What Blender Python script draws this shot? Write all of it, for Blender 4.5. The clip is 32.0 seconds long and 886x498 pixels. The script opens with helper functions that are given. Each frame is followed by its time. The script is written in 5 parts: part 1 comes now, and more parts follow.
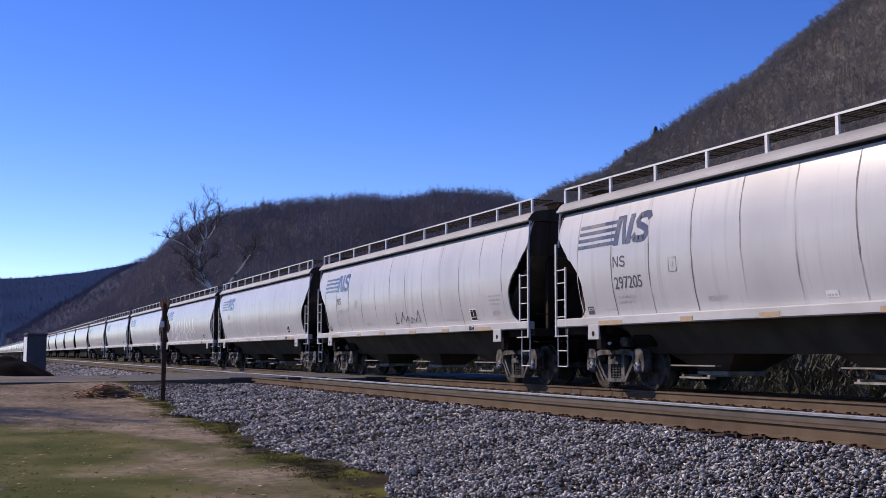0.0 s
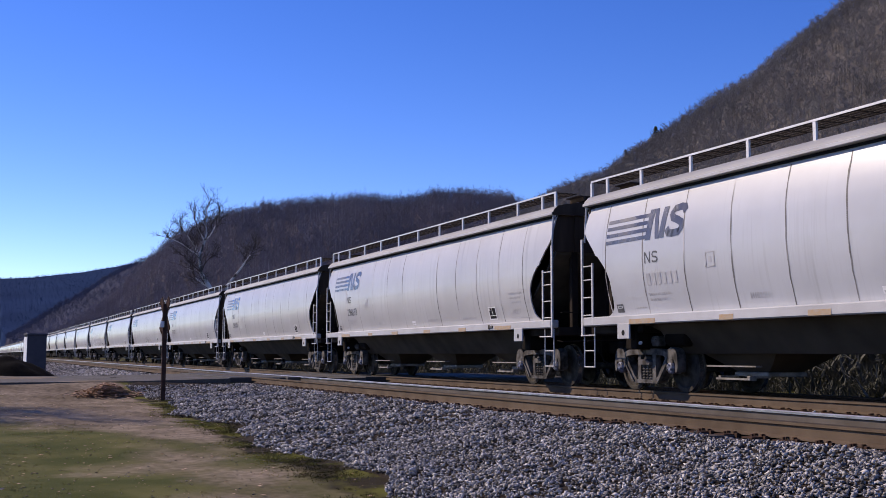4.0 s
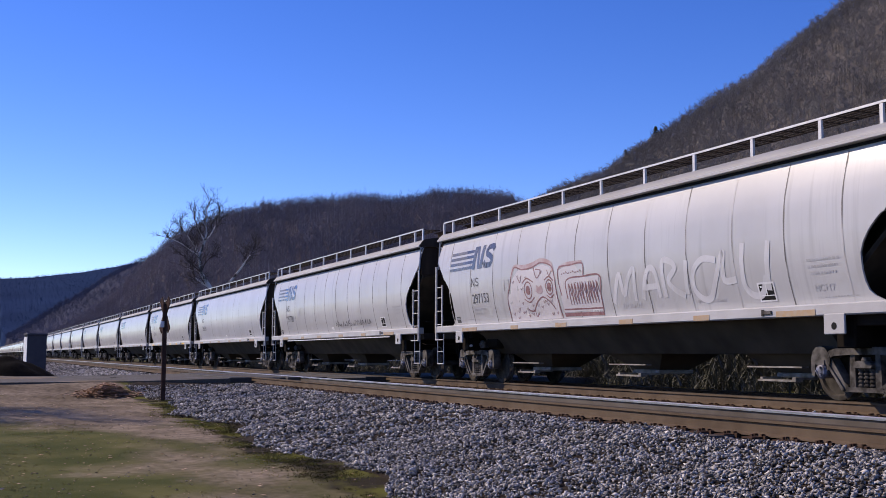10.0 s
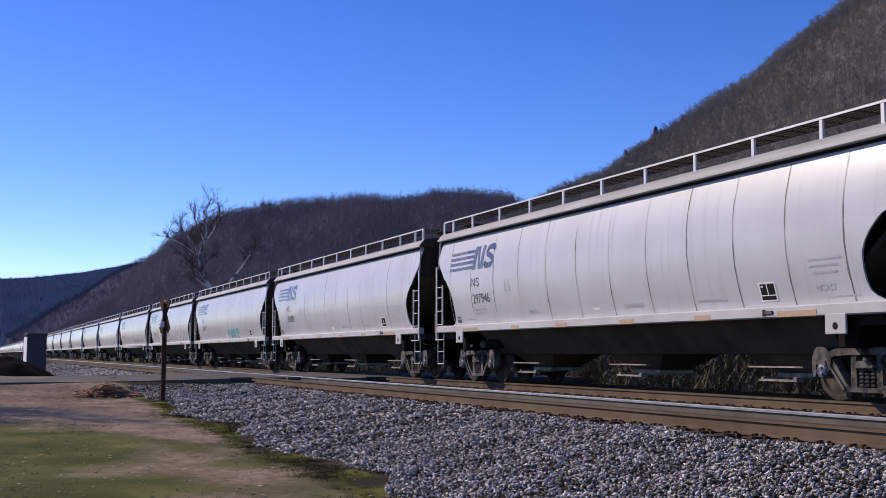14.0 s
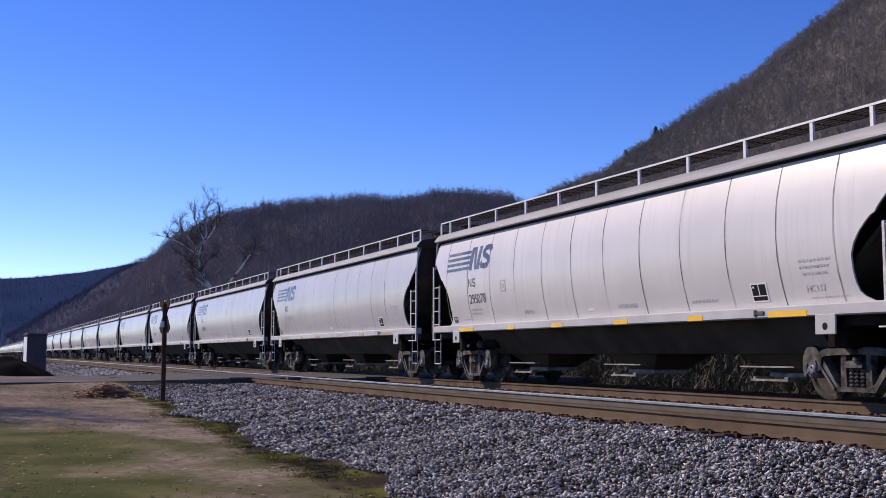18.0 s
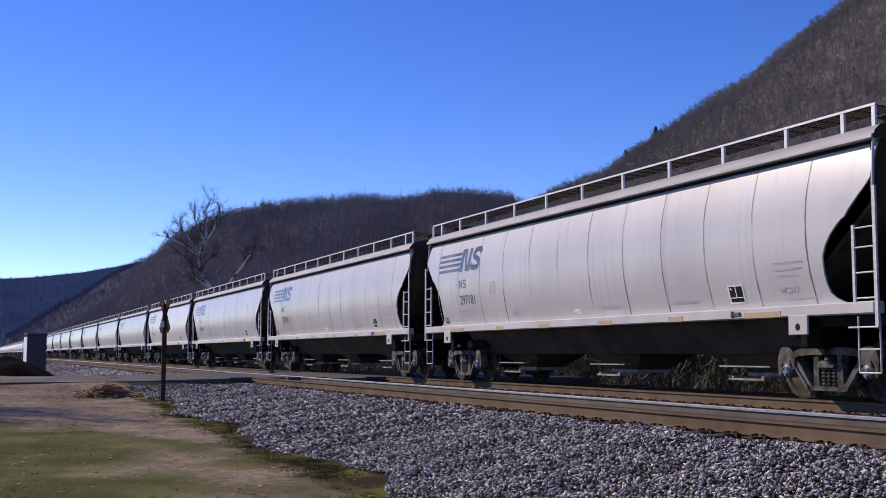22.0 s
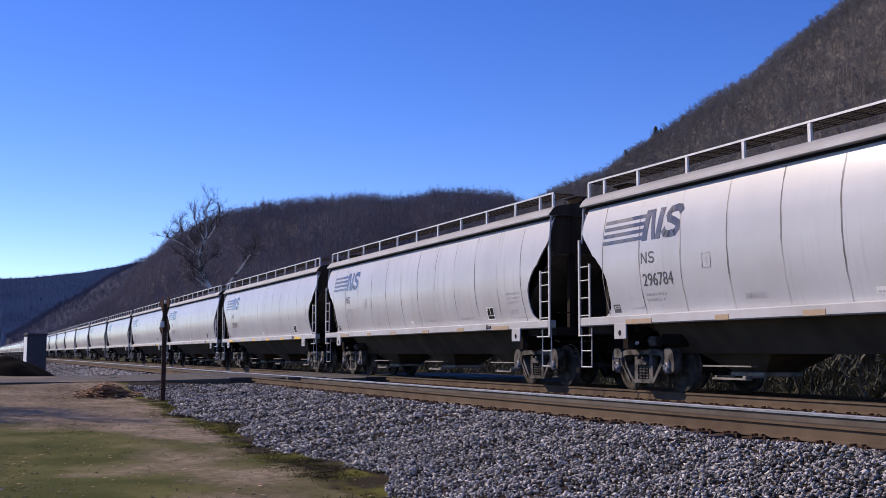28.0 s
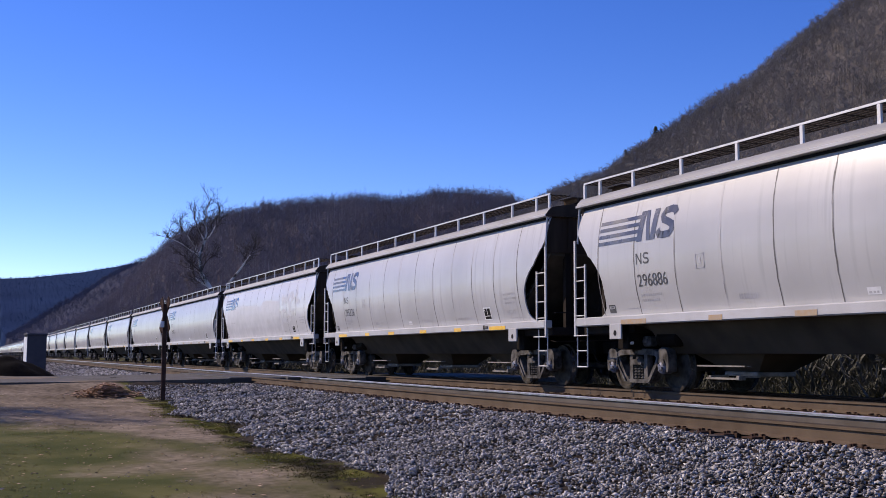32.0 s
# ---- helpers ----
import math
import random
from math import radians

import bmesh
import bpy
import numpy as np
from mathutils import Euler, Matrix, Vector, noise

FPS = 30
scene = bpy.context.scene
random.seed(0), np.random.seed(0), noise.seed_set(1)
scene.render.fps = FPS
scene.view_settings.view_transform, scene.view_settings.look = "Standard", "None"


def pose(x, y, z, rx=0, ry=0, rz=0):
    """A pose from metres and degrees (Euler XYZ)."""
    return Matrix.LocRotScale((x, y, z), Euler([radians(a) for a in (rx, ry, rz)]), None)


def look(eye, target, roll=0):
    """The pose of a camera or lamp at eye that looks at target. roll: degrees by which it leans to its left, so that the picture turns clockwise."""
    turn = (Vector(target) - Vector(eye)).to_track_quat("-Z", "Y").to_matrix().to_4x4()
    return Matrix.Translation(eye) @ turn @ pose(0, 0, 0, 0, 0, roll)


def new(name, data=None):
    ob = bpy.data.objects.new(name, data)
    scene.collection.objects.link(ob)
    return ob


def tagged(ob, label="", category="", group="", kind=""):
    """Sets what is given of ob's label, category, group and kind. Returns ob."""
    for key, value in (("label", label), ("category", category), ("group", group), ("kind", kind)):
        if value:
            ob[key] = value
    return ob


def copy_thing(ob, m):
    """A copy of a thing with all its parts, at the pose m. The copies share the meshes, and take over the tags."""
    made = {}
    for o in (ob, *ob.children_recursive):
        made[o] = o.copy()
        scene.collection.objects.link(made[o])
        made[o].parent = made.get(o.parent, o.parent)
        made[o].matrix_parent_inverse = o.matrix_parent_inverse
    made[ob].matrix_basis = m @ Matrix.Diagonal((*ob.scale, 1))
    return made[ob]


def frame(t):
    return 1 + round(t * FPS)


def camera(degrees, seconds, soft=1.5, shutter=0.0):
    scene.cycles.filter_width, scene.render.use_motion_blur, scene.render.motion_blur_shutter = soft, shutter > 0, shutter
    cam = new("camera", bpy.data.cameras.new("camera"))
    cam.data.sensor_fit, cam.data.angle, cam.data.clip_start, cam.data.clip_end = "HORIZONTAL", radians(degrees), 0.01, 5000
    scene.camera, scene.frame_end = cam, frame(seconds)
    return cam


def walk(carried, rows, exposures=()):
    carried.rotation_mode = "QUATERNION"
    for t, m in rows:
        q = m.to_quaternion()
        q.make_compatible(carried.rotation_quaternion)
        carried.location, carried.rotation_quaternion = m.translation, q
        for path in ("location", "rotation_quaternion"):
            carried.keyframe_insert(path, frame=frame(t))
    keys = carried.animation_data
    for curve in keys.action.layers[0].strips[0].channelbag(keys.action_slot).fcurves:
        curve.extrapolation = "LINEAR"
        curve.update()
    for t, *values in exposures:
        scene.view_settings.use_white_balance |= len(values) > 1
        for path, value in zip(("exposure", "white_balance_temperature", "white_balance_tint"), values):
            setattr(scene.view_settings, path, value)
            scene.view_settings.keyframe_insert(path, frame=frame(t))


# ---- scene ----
# World: x runs along the track (the train goes towards -x), y away from the camera, z up from the rail tops.
EYE = (0.0, 0.0, 0.689)
YAW, PITCH, ROLL = 22.231, 5.318, 0.133
cam = camera(42.56, 32.0, soft=0.6, shutter=0.0)
ca, sa, cp, sp = (math.cos(radians(YAW)), math.sin(radians(YAW)), math.cos(radians(PITCH)), math.sin(radians(PITCH)))
AIM = (EYE[0] - ca * cp * 100, EYE[1] + sa * cp * 100, EYE[2] + sp * 100)
CAM_POSE = look(EYE, AIM, ROLL)
walk(cam, [(0.0, CAM_POSE), (32.0, CAM_POSE)], exposures=[(0.0, 0.0, 7000, 15), (32.0, 0.0, 7000, 15)])

# ---- light ----
SUN_TO = Vector((-0.76, -0.65, 0.0)).normalized()
SUN_EL = radians(33)
world = bpy.data.worlds.new("sky")
scene.world = world
world.use_nodes = True
wn = world.node_tree
sky = wn.nodes.new("ShaderNodeTexSky")
sky.sky_type, sky.sun_disc, sky.sun_elevation = "NISHITA", False, SUN_EL
sky.sun_rotation = math.atan2(SUN_TO.x, SUN_TO.y)
sky.altitude, sky.air_density, sky.dust_density, sky.ozone_density = 500, 0.72, 0.05, 3.5
wn.nodes["Background"].inputs["Strength"].default_value = 0.190
deep = wn.nodes.new("ShaderNodeHueSaturation")     # the clear winter sky's deep blue
deep.inputs["Hue"].default_value, deep.inputs["Saturation"].default_value = 0.521, 1.28
wn.links.new(sky.outputs["Color"], deep.inputs["Color"])
wn.links.new(deep.outputs["Color"], wn.nodes["Background"].inputs["Color"])
sun = new("sun", bpy.data.lights.new("sun", "SUN"))
sun.data.energy, sun.data.angle, sun.data.color = 4.2, radians(0.53), (1.0, 0.882, 0.75)
to_sun = (SUN_TO * math.cos(SUN_EL) + Vector((0, 0, math.sin(SUN_EL))))
sun.matrix_world = look((0, 0, 60), Vector((0, 0, 60)) - to_sun)


# ---- materials ----
def mat(name, color, rough=0.7, metal=0.0, color2=None, scale=8.0, bump=0.0, bump_scale=60.0, fine=None, rand=0.0, spec=0.5, island=0.0, stretch=None, mid=(0.35, 0.65)):
    m = bpy.data.materials.new(name)
    m.use_nodes = True
    nt = m.node_tree
    bs = nt.nodes["Principled BSDF"]
    bs.inputs["Roughness"].default_value = rough
    bs.inputs["Metallic"].default_value = metal
    bs.inputs["Specular IOR Level"].default_value = spec
    geo = nt.nodes.new("ShaderNodeTexCoord")
    vec = geo.outputs["Object"]
    if stretch:
        mp = nt.nodes.new("ShaderNodeMapping")
        mp.inputs["Scale"].default_value = stretch
        nt.links.new(vec, mp.inputs["Vector"])
        vec = mp.outputs["Vector"]
    def noise_tex(sc, detail=6):
        n = nt.nodes.new("ShaderNodeTexNoise")
        n.inputs["Scale"].default_value, n.inputs["Detail"].default_value = sc, detail
        nt.links.new(vec, n.inputs["Vector"])
        return n.outputs["Fac"]
    def ramp(src, c1, c2, lo, hi):
        r = nt.nodes.new("ShaderNodeValToRGB")
        r.color_ramp.elements[0].position, r.color_ramp.elements[1].position = lo, hi
        r.color_ramp.elements[0].color, r.color_ramp.elements[1].color = (*c1, 1), (*c2, 1)
        nt.links.new(src, r.inputs["Fac"])
        return r.outputs["Color"]
    c2 = color2 or tuple(c * 0.8 for c in color)
    col = ramp(noise_tex(scale), color, c2, *mid)
    def mul(a, b, fac=1.0):
        x = nt.nodes.new("ShaderNodeMix")
        x.data_type, x.blend_type = "RGBA", "MULTIPLY"
        x.inputs["Factor"].default_value = fac
        nt.links.new(a, x.inputs["A"])
        nt.links.new(b, x.inputs["B"])
        return x.outputs["Result"]
    if fine:
        col = mul(col, ramp(noise_tex(fine, 3), (0.6, 0.6, 0.6), (1.15, 1.15, 1.15), 0.3, 0.7))
    if rand or island:
        if rand:
            src = nt.nodes.new("ShaderNodeObjectInfo").outputs["Random"]
        else:
            src = nt.nodes.new("ShaderNodeNewGeometry").outputs["Random Per Island"]
        k = rand or island
        col = mul(col, ramp(src, (1 - k,) * 3, (1 + k * 0.6,) * 3, 0, 1))
    nt.links.new(col, bs.inputs["Base Color"])
    if bump:
        b = nt.nodes.new("ShaderNodeBump")
        b.inputs["Strength"].default_value, b.inputs["Distance"].default_value = bump, 0.02
        nt.links.new(noise_tex(bump_scale, 4), b.inputs["Height"])
        nt.links.new(b.outputs["Normal"], bs.inputs["Normal"])
    return m


def car_paint(name, color, dirt):
    """Weathered grey paint: rain streaks down the side and a dusty band along the bottom, at two scales."""
    m = mat(name, color, 0.48, 0.0, tuple(c * 0.93 for c in color), 0.5, 0.10, 1.3, rand=0.06, spec=0.35)
    nt = m.node_tree
    bs = nt.nodes["Principled BSDF"]
    tc = nt.nodes.new("ShaderNodeTexCoord")
    info = nt.nodes.new("ShaderNodeObjectInfo")
    shift = nt.nodes.new("ShaderNodeVectorMath")
    shift.operation = "MULTIPLY_ADD"
    comb = nt.nodes.new("ShaderNodeCombineXYZ")
    nt.links.new(info.outputs["Random"], comb.inputs["X"])
    shift.inputs[1].default_value = (70, 0, 0)
    nt.links.new(comb.outputs["Vector"], shift.inputs[0])
    nt.links.new(tc.outputs["Object"], shift.inputs[2])
    fac = None
    for scl, lo, hi, amount in (((7.0, 1, 0.35), 0.54, 0.80, 0.60), ((0.7, 1, 0.5), 0.42, 0.8, 0.40), ((28, 1, 1.2), 0.55, 0.85, 0.30)):
        mp = nt.nodes.new("ShaderNodeMapping")
        mp.inputs["Scale"].default_value = scl
        nt.links.new(shift.outputs["Vector"], mp.inputs["Vector"])
        n = nt.nodes.new("ShaderNodeTexNoise")
        n.inputs["Scale"].default_value, n.inputs["Detail"].default_value = 1.0, 5
        nt.links.new(mp.outputs["Vector"], n.inputs["Vector"])
        r = nt.nodes.new("ShaderNodeMapRange")
        r.inputs["From Min"].default_value, r.inputs["From Max"].default_value, r.inputs["To Max"].default_value = lo, hi, amount
        nt.links.new(n.outputs["Fac"], r.inputs["Value"])
        if fac is None:
            fac = r.outputs["Result"]
        else:
            a = nt.nodes.new("ShaderNodeMath")
            a.operation = "MAXIMUM"
            nt.links.new(fac, a.inputs[0])
            nt.links.new(r.outputs["Result"], a.inputs[1])
            fac = a.outputs["Value"]
    hue = nt.nodes.new("ShaderNodeValToRGB")           # some cars creamier, some bluer
    hue.color_ramp.elements[0].color, hue.color_ramp.elements[1].color = (1.02, 1.0, 0.965, 1), (0.98, 1.0, 1.04, 1)
    nt.links.new(info.outputs["Random"], hue.inputs["Fac"])
    tint = nt.nodes.new("ShaderNodeMix")
    tint.data_type, tint.blend_type = "RGBA", "MULTIPLY"
    tint.inputs["Factor"].default_value = 1.0
    mx = nt.nodes.new("ShaderNodeMix")
    mx.data_type = "RGBA"
    nt.links.new(bs.inputs["Base Color"].links[0].from_socket, tint.inputs["A"])
    nt.links.new(hue.outputs["Color"], tint.inputs["B"])
    old = tint.outputs["Result"]
    nt.links.new(fac, mx.inputs["Factor"])
    nt.links.new(old, mx.inputs["A"])
    mx.inputs["B"].default_value = (*dirt, 1)
    bs.inputs["Coat Weight"].default_value, bs.inputs["Coat Roughness"].default_value = 0.42, 0.22
    nt.links.new(mx.outputs["Result"], bs.inputs["Base Color"])
    return m


M_CAR = car_paint("hopper_grey_paint", (0.530, 0.533, 0.537), (0.312, 0.305, 0.298))
M_CAR_CLEAN = car_paint("clean_hopper_paint", (0.66, 0.655, 0.65), (0.46, 0.45, 0.44))
M_ROOF = mat("roof_grey_paint", (0.34, 0.335, 0.335), 0.65, 0, (0.275, 0.27, 0.265), 0.8, 0.08, 30)
M_SILL = mat("sill_grey_paint", (0.52, 0.515, 0.51), 0.5, 0, (0.41, 0.395, 0.38), 0.9, 0.1, 30)
# M_END and M_SLOPE: grimy paint darkened to hold the car ends' shade
M_END = mat("shade_dark_grimy_paint", (0.036, 0.027, 0.021), 0.85, 0, (0.018, 0.013, 0.010), 2.0, 0.1, 40, spec=0.1)
M_SLOPE = mat("shade_grimy_grey_paint", (0.105, 0.088, 0.070), 0.85, 0, (0.045, 0.036, 0.028), 1.2, 0.1, 30, spec=0.1)
# M_UNDER is near black: the shade beneath the cars is in its colour
M_UNDER = mat("underframe_shade_black", (0.017, 0.013, 0.010), 0.9, 0, (0.009, 0.007, 0.005), 2.5, 0.1, 40, spec=0.08)
M_BAY = mat("dark_brown_bay_paint", (0.098, 0.080, 0.060), 0.85, 0, (0.050, 0.040, 0.029), 0.9, 0.1, 20, spec=0.1)
M_GATE = mat("worn_gate_steel", (0.34, 0.315, 0.28), 0.7, 0.0, (0.17, 0.155, 0.135), 5, spec=0.2)
M_BOARD = mat("galvanised_steel", (0.62, 0.62, 0.62), 0.5, 0.3, (0.5, 0.5, 0.5), 6)
M_LADDER = mat("white_ladder_paint", (0.60, 0.59, 0.58), 0.5, 0, (0.46, 0.44, 0.42), 12)
M_TRUCK = mat("dusty_cast_steel", (0.150, 0.138, 0.126), 0.8, 0.0, (0.028, 0.024, 0.020), 6, 0.2, 60, spec=0.2)
M_WHEEL = mat("wheel_steel", (0.095, 0.082, 0.066), 0.9, 0.0, (0.040, 0.034, 0.027), 5, 0.1, 40, spec=0.1)
M_TREAD = mat("polished_tread", (0.55, 0.54, 0.53), 0.25, 0.9, (0.4, 0.39, 0.38), 5)
M_CAP = mat("bearing_cap_paint", (0.20, 0.21, 0.28), 0.5, 0.2, (0.045, 0.042, 0.046), 14)
M_SEAM = mat("weld_seam_grime", (0.13, 0.12, 0.115), 0.65, 0, (0.50, 0.485, 0.48), 0.8, stretch=(0.7, 1, 0.9), mid=(0.46, 0.60))
M_SEAM_DARK = mat("heavy_seam_grime", (0.075, 0.07, 0.068), 0.65, 0, (0.36, 0.35, 0.345), 0.8, stretch=(0.7, 1, 0.9), mid=(0.58, 0.74))
M_LOGO = mat("faded_grey_lettering", (0.090, 0.088, 0.095), 0.38, 0, (0.15, 0.148, 0.155), 1.6)
M_TEXT = mat("black_stencil", (0.045, 0.045, 0.048), 0.6, 0, (0.10, 0.10, 0.105), 6)
M_FAINT = mat("faint_stencil", (0.38, 0.375, 0.38), 0.6, 0, (0.49, 0.485, 0.49), 3)
M_YELLOW = mat("yellow_reflector", (0.88, 0.52, 0.015), 0.4, 0, (0.78, 0.43, 0.03), 4)
M_ORANGE = mat("faded_orange_reflector", (0.42, 0.27, 0.13), 0.5, 0, (0.40, 0.31, 0.22), 10)
# end walls face away from the sun; that shade is in this brown
M_ENDWALL = mat("shade_brown_end_paint", (0.082, 0.056, 0.038), 0.85, 0, (0.030, 0.020, 0.013), 1.0, 0.1, 40, spec=0.08, stretch=(1, 2.2, 0.35))
M_BLACKP = mat("black_panel", (0.012, 0.012, 0.013), 0.8, spec=0.15)
M_WHITEP = mat("white_panel", (0.75, 0.75, 0.75), 0.5)
M_RED = mat("dark_red_spray", (0.20, 0.085, 0.09), 0.6, 0, (0.30, 0.16, 0.16), 8)
M_REDHAZE = mat("thin_red_spray", (0.40, 0.27, 0.27), 0.6, 0, (0.50, 0.43, 0.43), 4)
M_PINK = mat("pale_pink_wash", (0.60, 0.565, 0.57), 0.5, 0, (0.545, 0.52, 0.525), 1.5)
M_WSPRAY = mat("white_spray", (0.69, 0.68, 0.69), 0.45, 0, (0.58, 0.57, 0.58), 1.0)
M_WASH = mat("thin_whitewash", (0.625, 0.62, 0.63), 0.5, 0, (0.53, 0.53, 0.535), 2.2)
M_TEAL = mat("teal_spray", (0.045, 0.27, 0.28), 0.6, 0, (0.10, 0.36, 0.37), 5)
M_RAIL = mat("rusty_rail_steel", (0.150, 0.108, 0.072), 0.85, 0.0, (0.105, 0.074, 0.049), 2.0, 0.2, 70, spec=0.1)
M_RAILGREY = mat("dusty_rail_side", (0.150, 0.130, 0.108), 0.85, 0.0, (0.105, 0.088, 0.070), 2.0, 0.2, 70, spec=0.1)
M_RAILTOP = mat("polished_rail_head", (0.50, 0.48, 0.47), 0.30, 0.8, (0.36, 0.33, 0.31), 4)
M_RAILDULL = mat("dull_rail_head", (0.060, 0.044, 0.031), 0.8, 0.0, (0.042, 0.031, 0.022), 4, spec=0.15)
M_SPIKE = mat("rusty_spike", (0.095, 0.052, 0.031), 0.85, 0.0, (0.05, 0.028, 0.018), 20, spec=0.15)
M_TIE = mat("weathered_tie_wood", (0.13, 0.105, 0.085), 0.9, 0, (0.08, 0.065, 0.055), 4, 0.4, 50, fine=60, rand=0.25, spec=0.1)
# bed colour is dark to carry the shade in gaps between stones
M_BALLAST = mat("ballast_bed", (0.060, 0.046, 0.034), 0.9, 0, (0.018, 0.014, 0.010), 9, 0.9, 28, fine=45, spec=0.05)
M_STONE = mat("ballast_stone", (0.52, 0.49, 0.46), 0.85, 0, (0.225, 0.21, 0.198), 9, 0.3, 80, island=0.85, spec=0.2)
M_PEBBLE = mat("pale_pebble", (0.33, 0.27, 0.20), 0.9, 0, (0.22, 0.18, 0.13), 9, island=0.3, spec=0.1)
M_FINES = mat("track_fines", (0.205, 0.185, 0.16), 0.95, 0, (0.135, 0.122, 0.104), 1.6, 0.7, 30, fine=35, spec=0.1)
M_ROAD = mat("pale_gravel_road", (0.142, 0.128, 0.107), 0.9, 0, (0.098, 0.087, 0.073), 1.2, 0.3, 40, fine=30, spec=0.2)
M_BOARDS = mat("crossing_timber", (0.035, 0.032, 0.03), 0.85, 0, (0.055, 0.05, 0.045), 3, 0.3, 30)
M_BARK = mat("pale_bark", (0.60, 0.56, 0.52), 0.9, 0, (0.10, 0.08, 0.065), 1.1, 0.4, 12, mid=(0.47, 0.60), spec=0.1)
M_TWIG = mat("bare_twig", (0.115, 0.09, 0.078), 0.9, 0, (0.07, 0.055, 0.048), 2, spec=0.1)
M_WOODS = mat("bare_woods", (0.255, 0.225, 0.235), 0.95, 0, (0.175, 0.158, 0.175), 0.012, island=0.15, spec=0.05)
M_WTRUNK = mat("pale_woods_trunk", (0.50, 0.46, 0.44), 0.95, 0, (0.26, 0.235, 0.23), 0.012, island=0.3, spec=0.05, mid=(0.42, 0.58))
M_WOODS_NEAR = mat("hillside_bare_woods", (0.275, 0.25, 0.228), 0.95, 0, (0.205, 0.186, 0.168), 0.02, island=0.2, spec=0.05)
# distance haze is put into the far ridge's blue base colour
M_WOODS_FAR_HAZE = mat("far_woods_haze_blue", (0.021, 0.048, 0.114), 0.95, 0, (0.015, 0.037, 0.092), 0.01, island=0.1, spec=0.02)
# thinner haze, mixed into the spur's woods and litter colours
M_WOODS_SPUR_HAZE = mat("spur_woods_haze_tint", (0.135, 0.140, 0.190), 0.95, 0, (0.095, 0.100, 0.145), 0.02, island=0.25, spec=0.02)
M_LITTER_SPUR_HAZE = mat("spur_litter_haze_tint", (0.085, 0.088, 0.122), 0.95, 0, (0.060, 0.064, 0.092), 0.02, fine=0.1, spec=0.02)
M_WTRUNK_NEAR = mat("grey_hillside_trunk", (0.33, 0.29, 0.26), 0.95, 0, (0.22, 0.19, 0.17), 0.02, island=0.3, spec=0.05)
M_LITTER = mat("leaf_litter", (0.155, 0.125, 0.118), 0.95, 0, (0.105, 0.088, 0.087), 0.02, spec=0.05)
M_LITTER_NEAR = mat("hillside_leaf_litter", (0.140, 0.125, 0.112), 0.95, 0, (0.105, 0.094, 0.084), 0.02, fine=0.15, spec=0.05)
# the ridge's soil carries the same haze blue
M_LITTER_FAR_HAZE = mat("far_litter_haze_blue", (0.020, 0.045, 0.107), 0.95, 0, (0.014, 0.035, 0.087), 0.01, spec=0.02)
M_PINE = mat("pine_needles", (0.045, 0.068, 0.042), 0.9, 0, (0.055, 0.075, 0.05), 0.5)
M_BRUSH = mat("dry_brush", (0.135, 0.134, 0.104), 0.95, 0, (0.100, 0.098, 0.076), 0.5, island=0.12, spec=0.05)
# cabinet grey darkened to hold the shade on its broad face
M_CABIN = mat("shade_grey_cabinet_paint", (0.068, 0.072, 0.084), 0.7, 0.0, (0.054, 0.058, 0.069), 2.5, spec=0.1)
M_POST = mat("weathered_post", (0.045, 0.027, 0.022), 0.95, 0, (0.075, 0.045, 0.036), 5, 0.3, 40, spec=0.05)
M_CONC = mat("concrete", (0.40, 0.39, 0.37), 0.9, 0, (0.3, 0.29, 0.28), 2.5, 0.2, 40)
M_LEAF = mat("dead_leaf", (0.60, 0.42, 0.30), 0.9, 0, (0.42, 0.27, 0.175), 3, island=0.4, spec=0.1)
M_GRASS = mat("short_grass", (0.19, 0.18, 0.045), 0.95, 0, (0.26, 0.21, 0.085), 1.5, island=0.25, spec=0.05)
M_MOSS = mat("mossy_grass", (0.24, 0.22, 0.050), 0.95, 0, (0.07, 0.06, 0.022), 0.8, island=0.3, spec=0.05, mid=(0.45, 0.55))


def patchy_gloss(m, lo, hi, scale, bump):
    """Roughness that wanders between lo and hi over shallow ripples."""
    nt = m.node_tree
    bs = nt.nodes["Principled BSDF"]
    n = nt.nodes.new("ShaderNodeTexNoise")
    n.inputs["Scale"].default_value, n.inputs["Detail"].default_value = scale, 5
    nt.links.new(nt.nodes.new("ShaderNodeTexCoord").outputs["Object"], n.inputs["Vector"])
    r = nt.nodes.new("ShaderNodeMapRange")
    r.inputs["From Min"].default_value, r.inputs["From Max"].default_value = 0.35, 0.65
    r.inputs["To Min"].default_value, r.inputs["To Max"].default_value = lo, hi
    nt.links.new(n.outputs["Fac"], r.inputs["Value"])
    nt.links.new(r.outputs["Result"], bs.inputs["Roughness"])
    b = nt.nodes.new("ShaderNodeBump")
    b.inputs["Strength"].default_value, b.inputs["Distance"].default_value = bump, 0.02
    nt.links.new(n.outputs["Fac"], b.inputs["Height"])
    nt.links.new(b.outputs["Normal"], bs.inputs["Normal"])


patchy_gloss(M_LOGO, 0.09, 0.5, 2.2, 0.5)


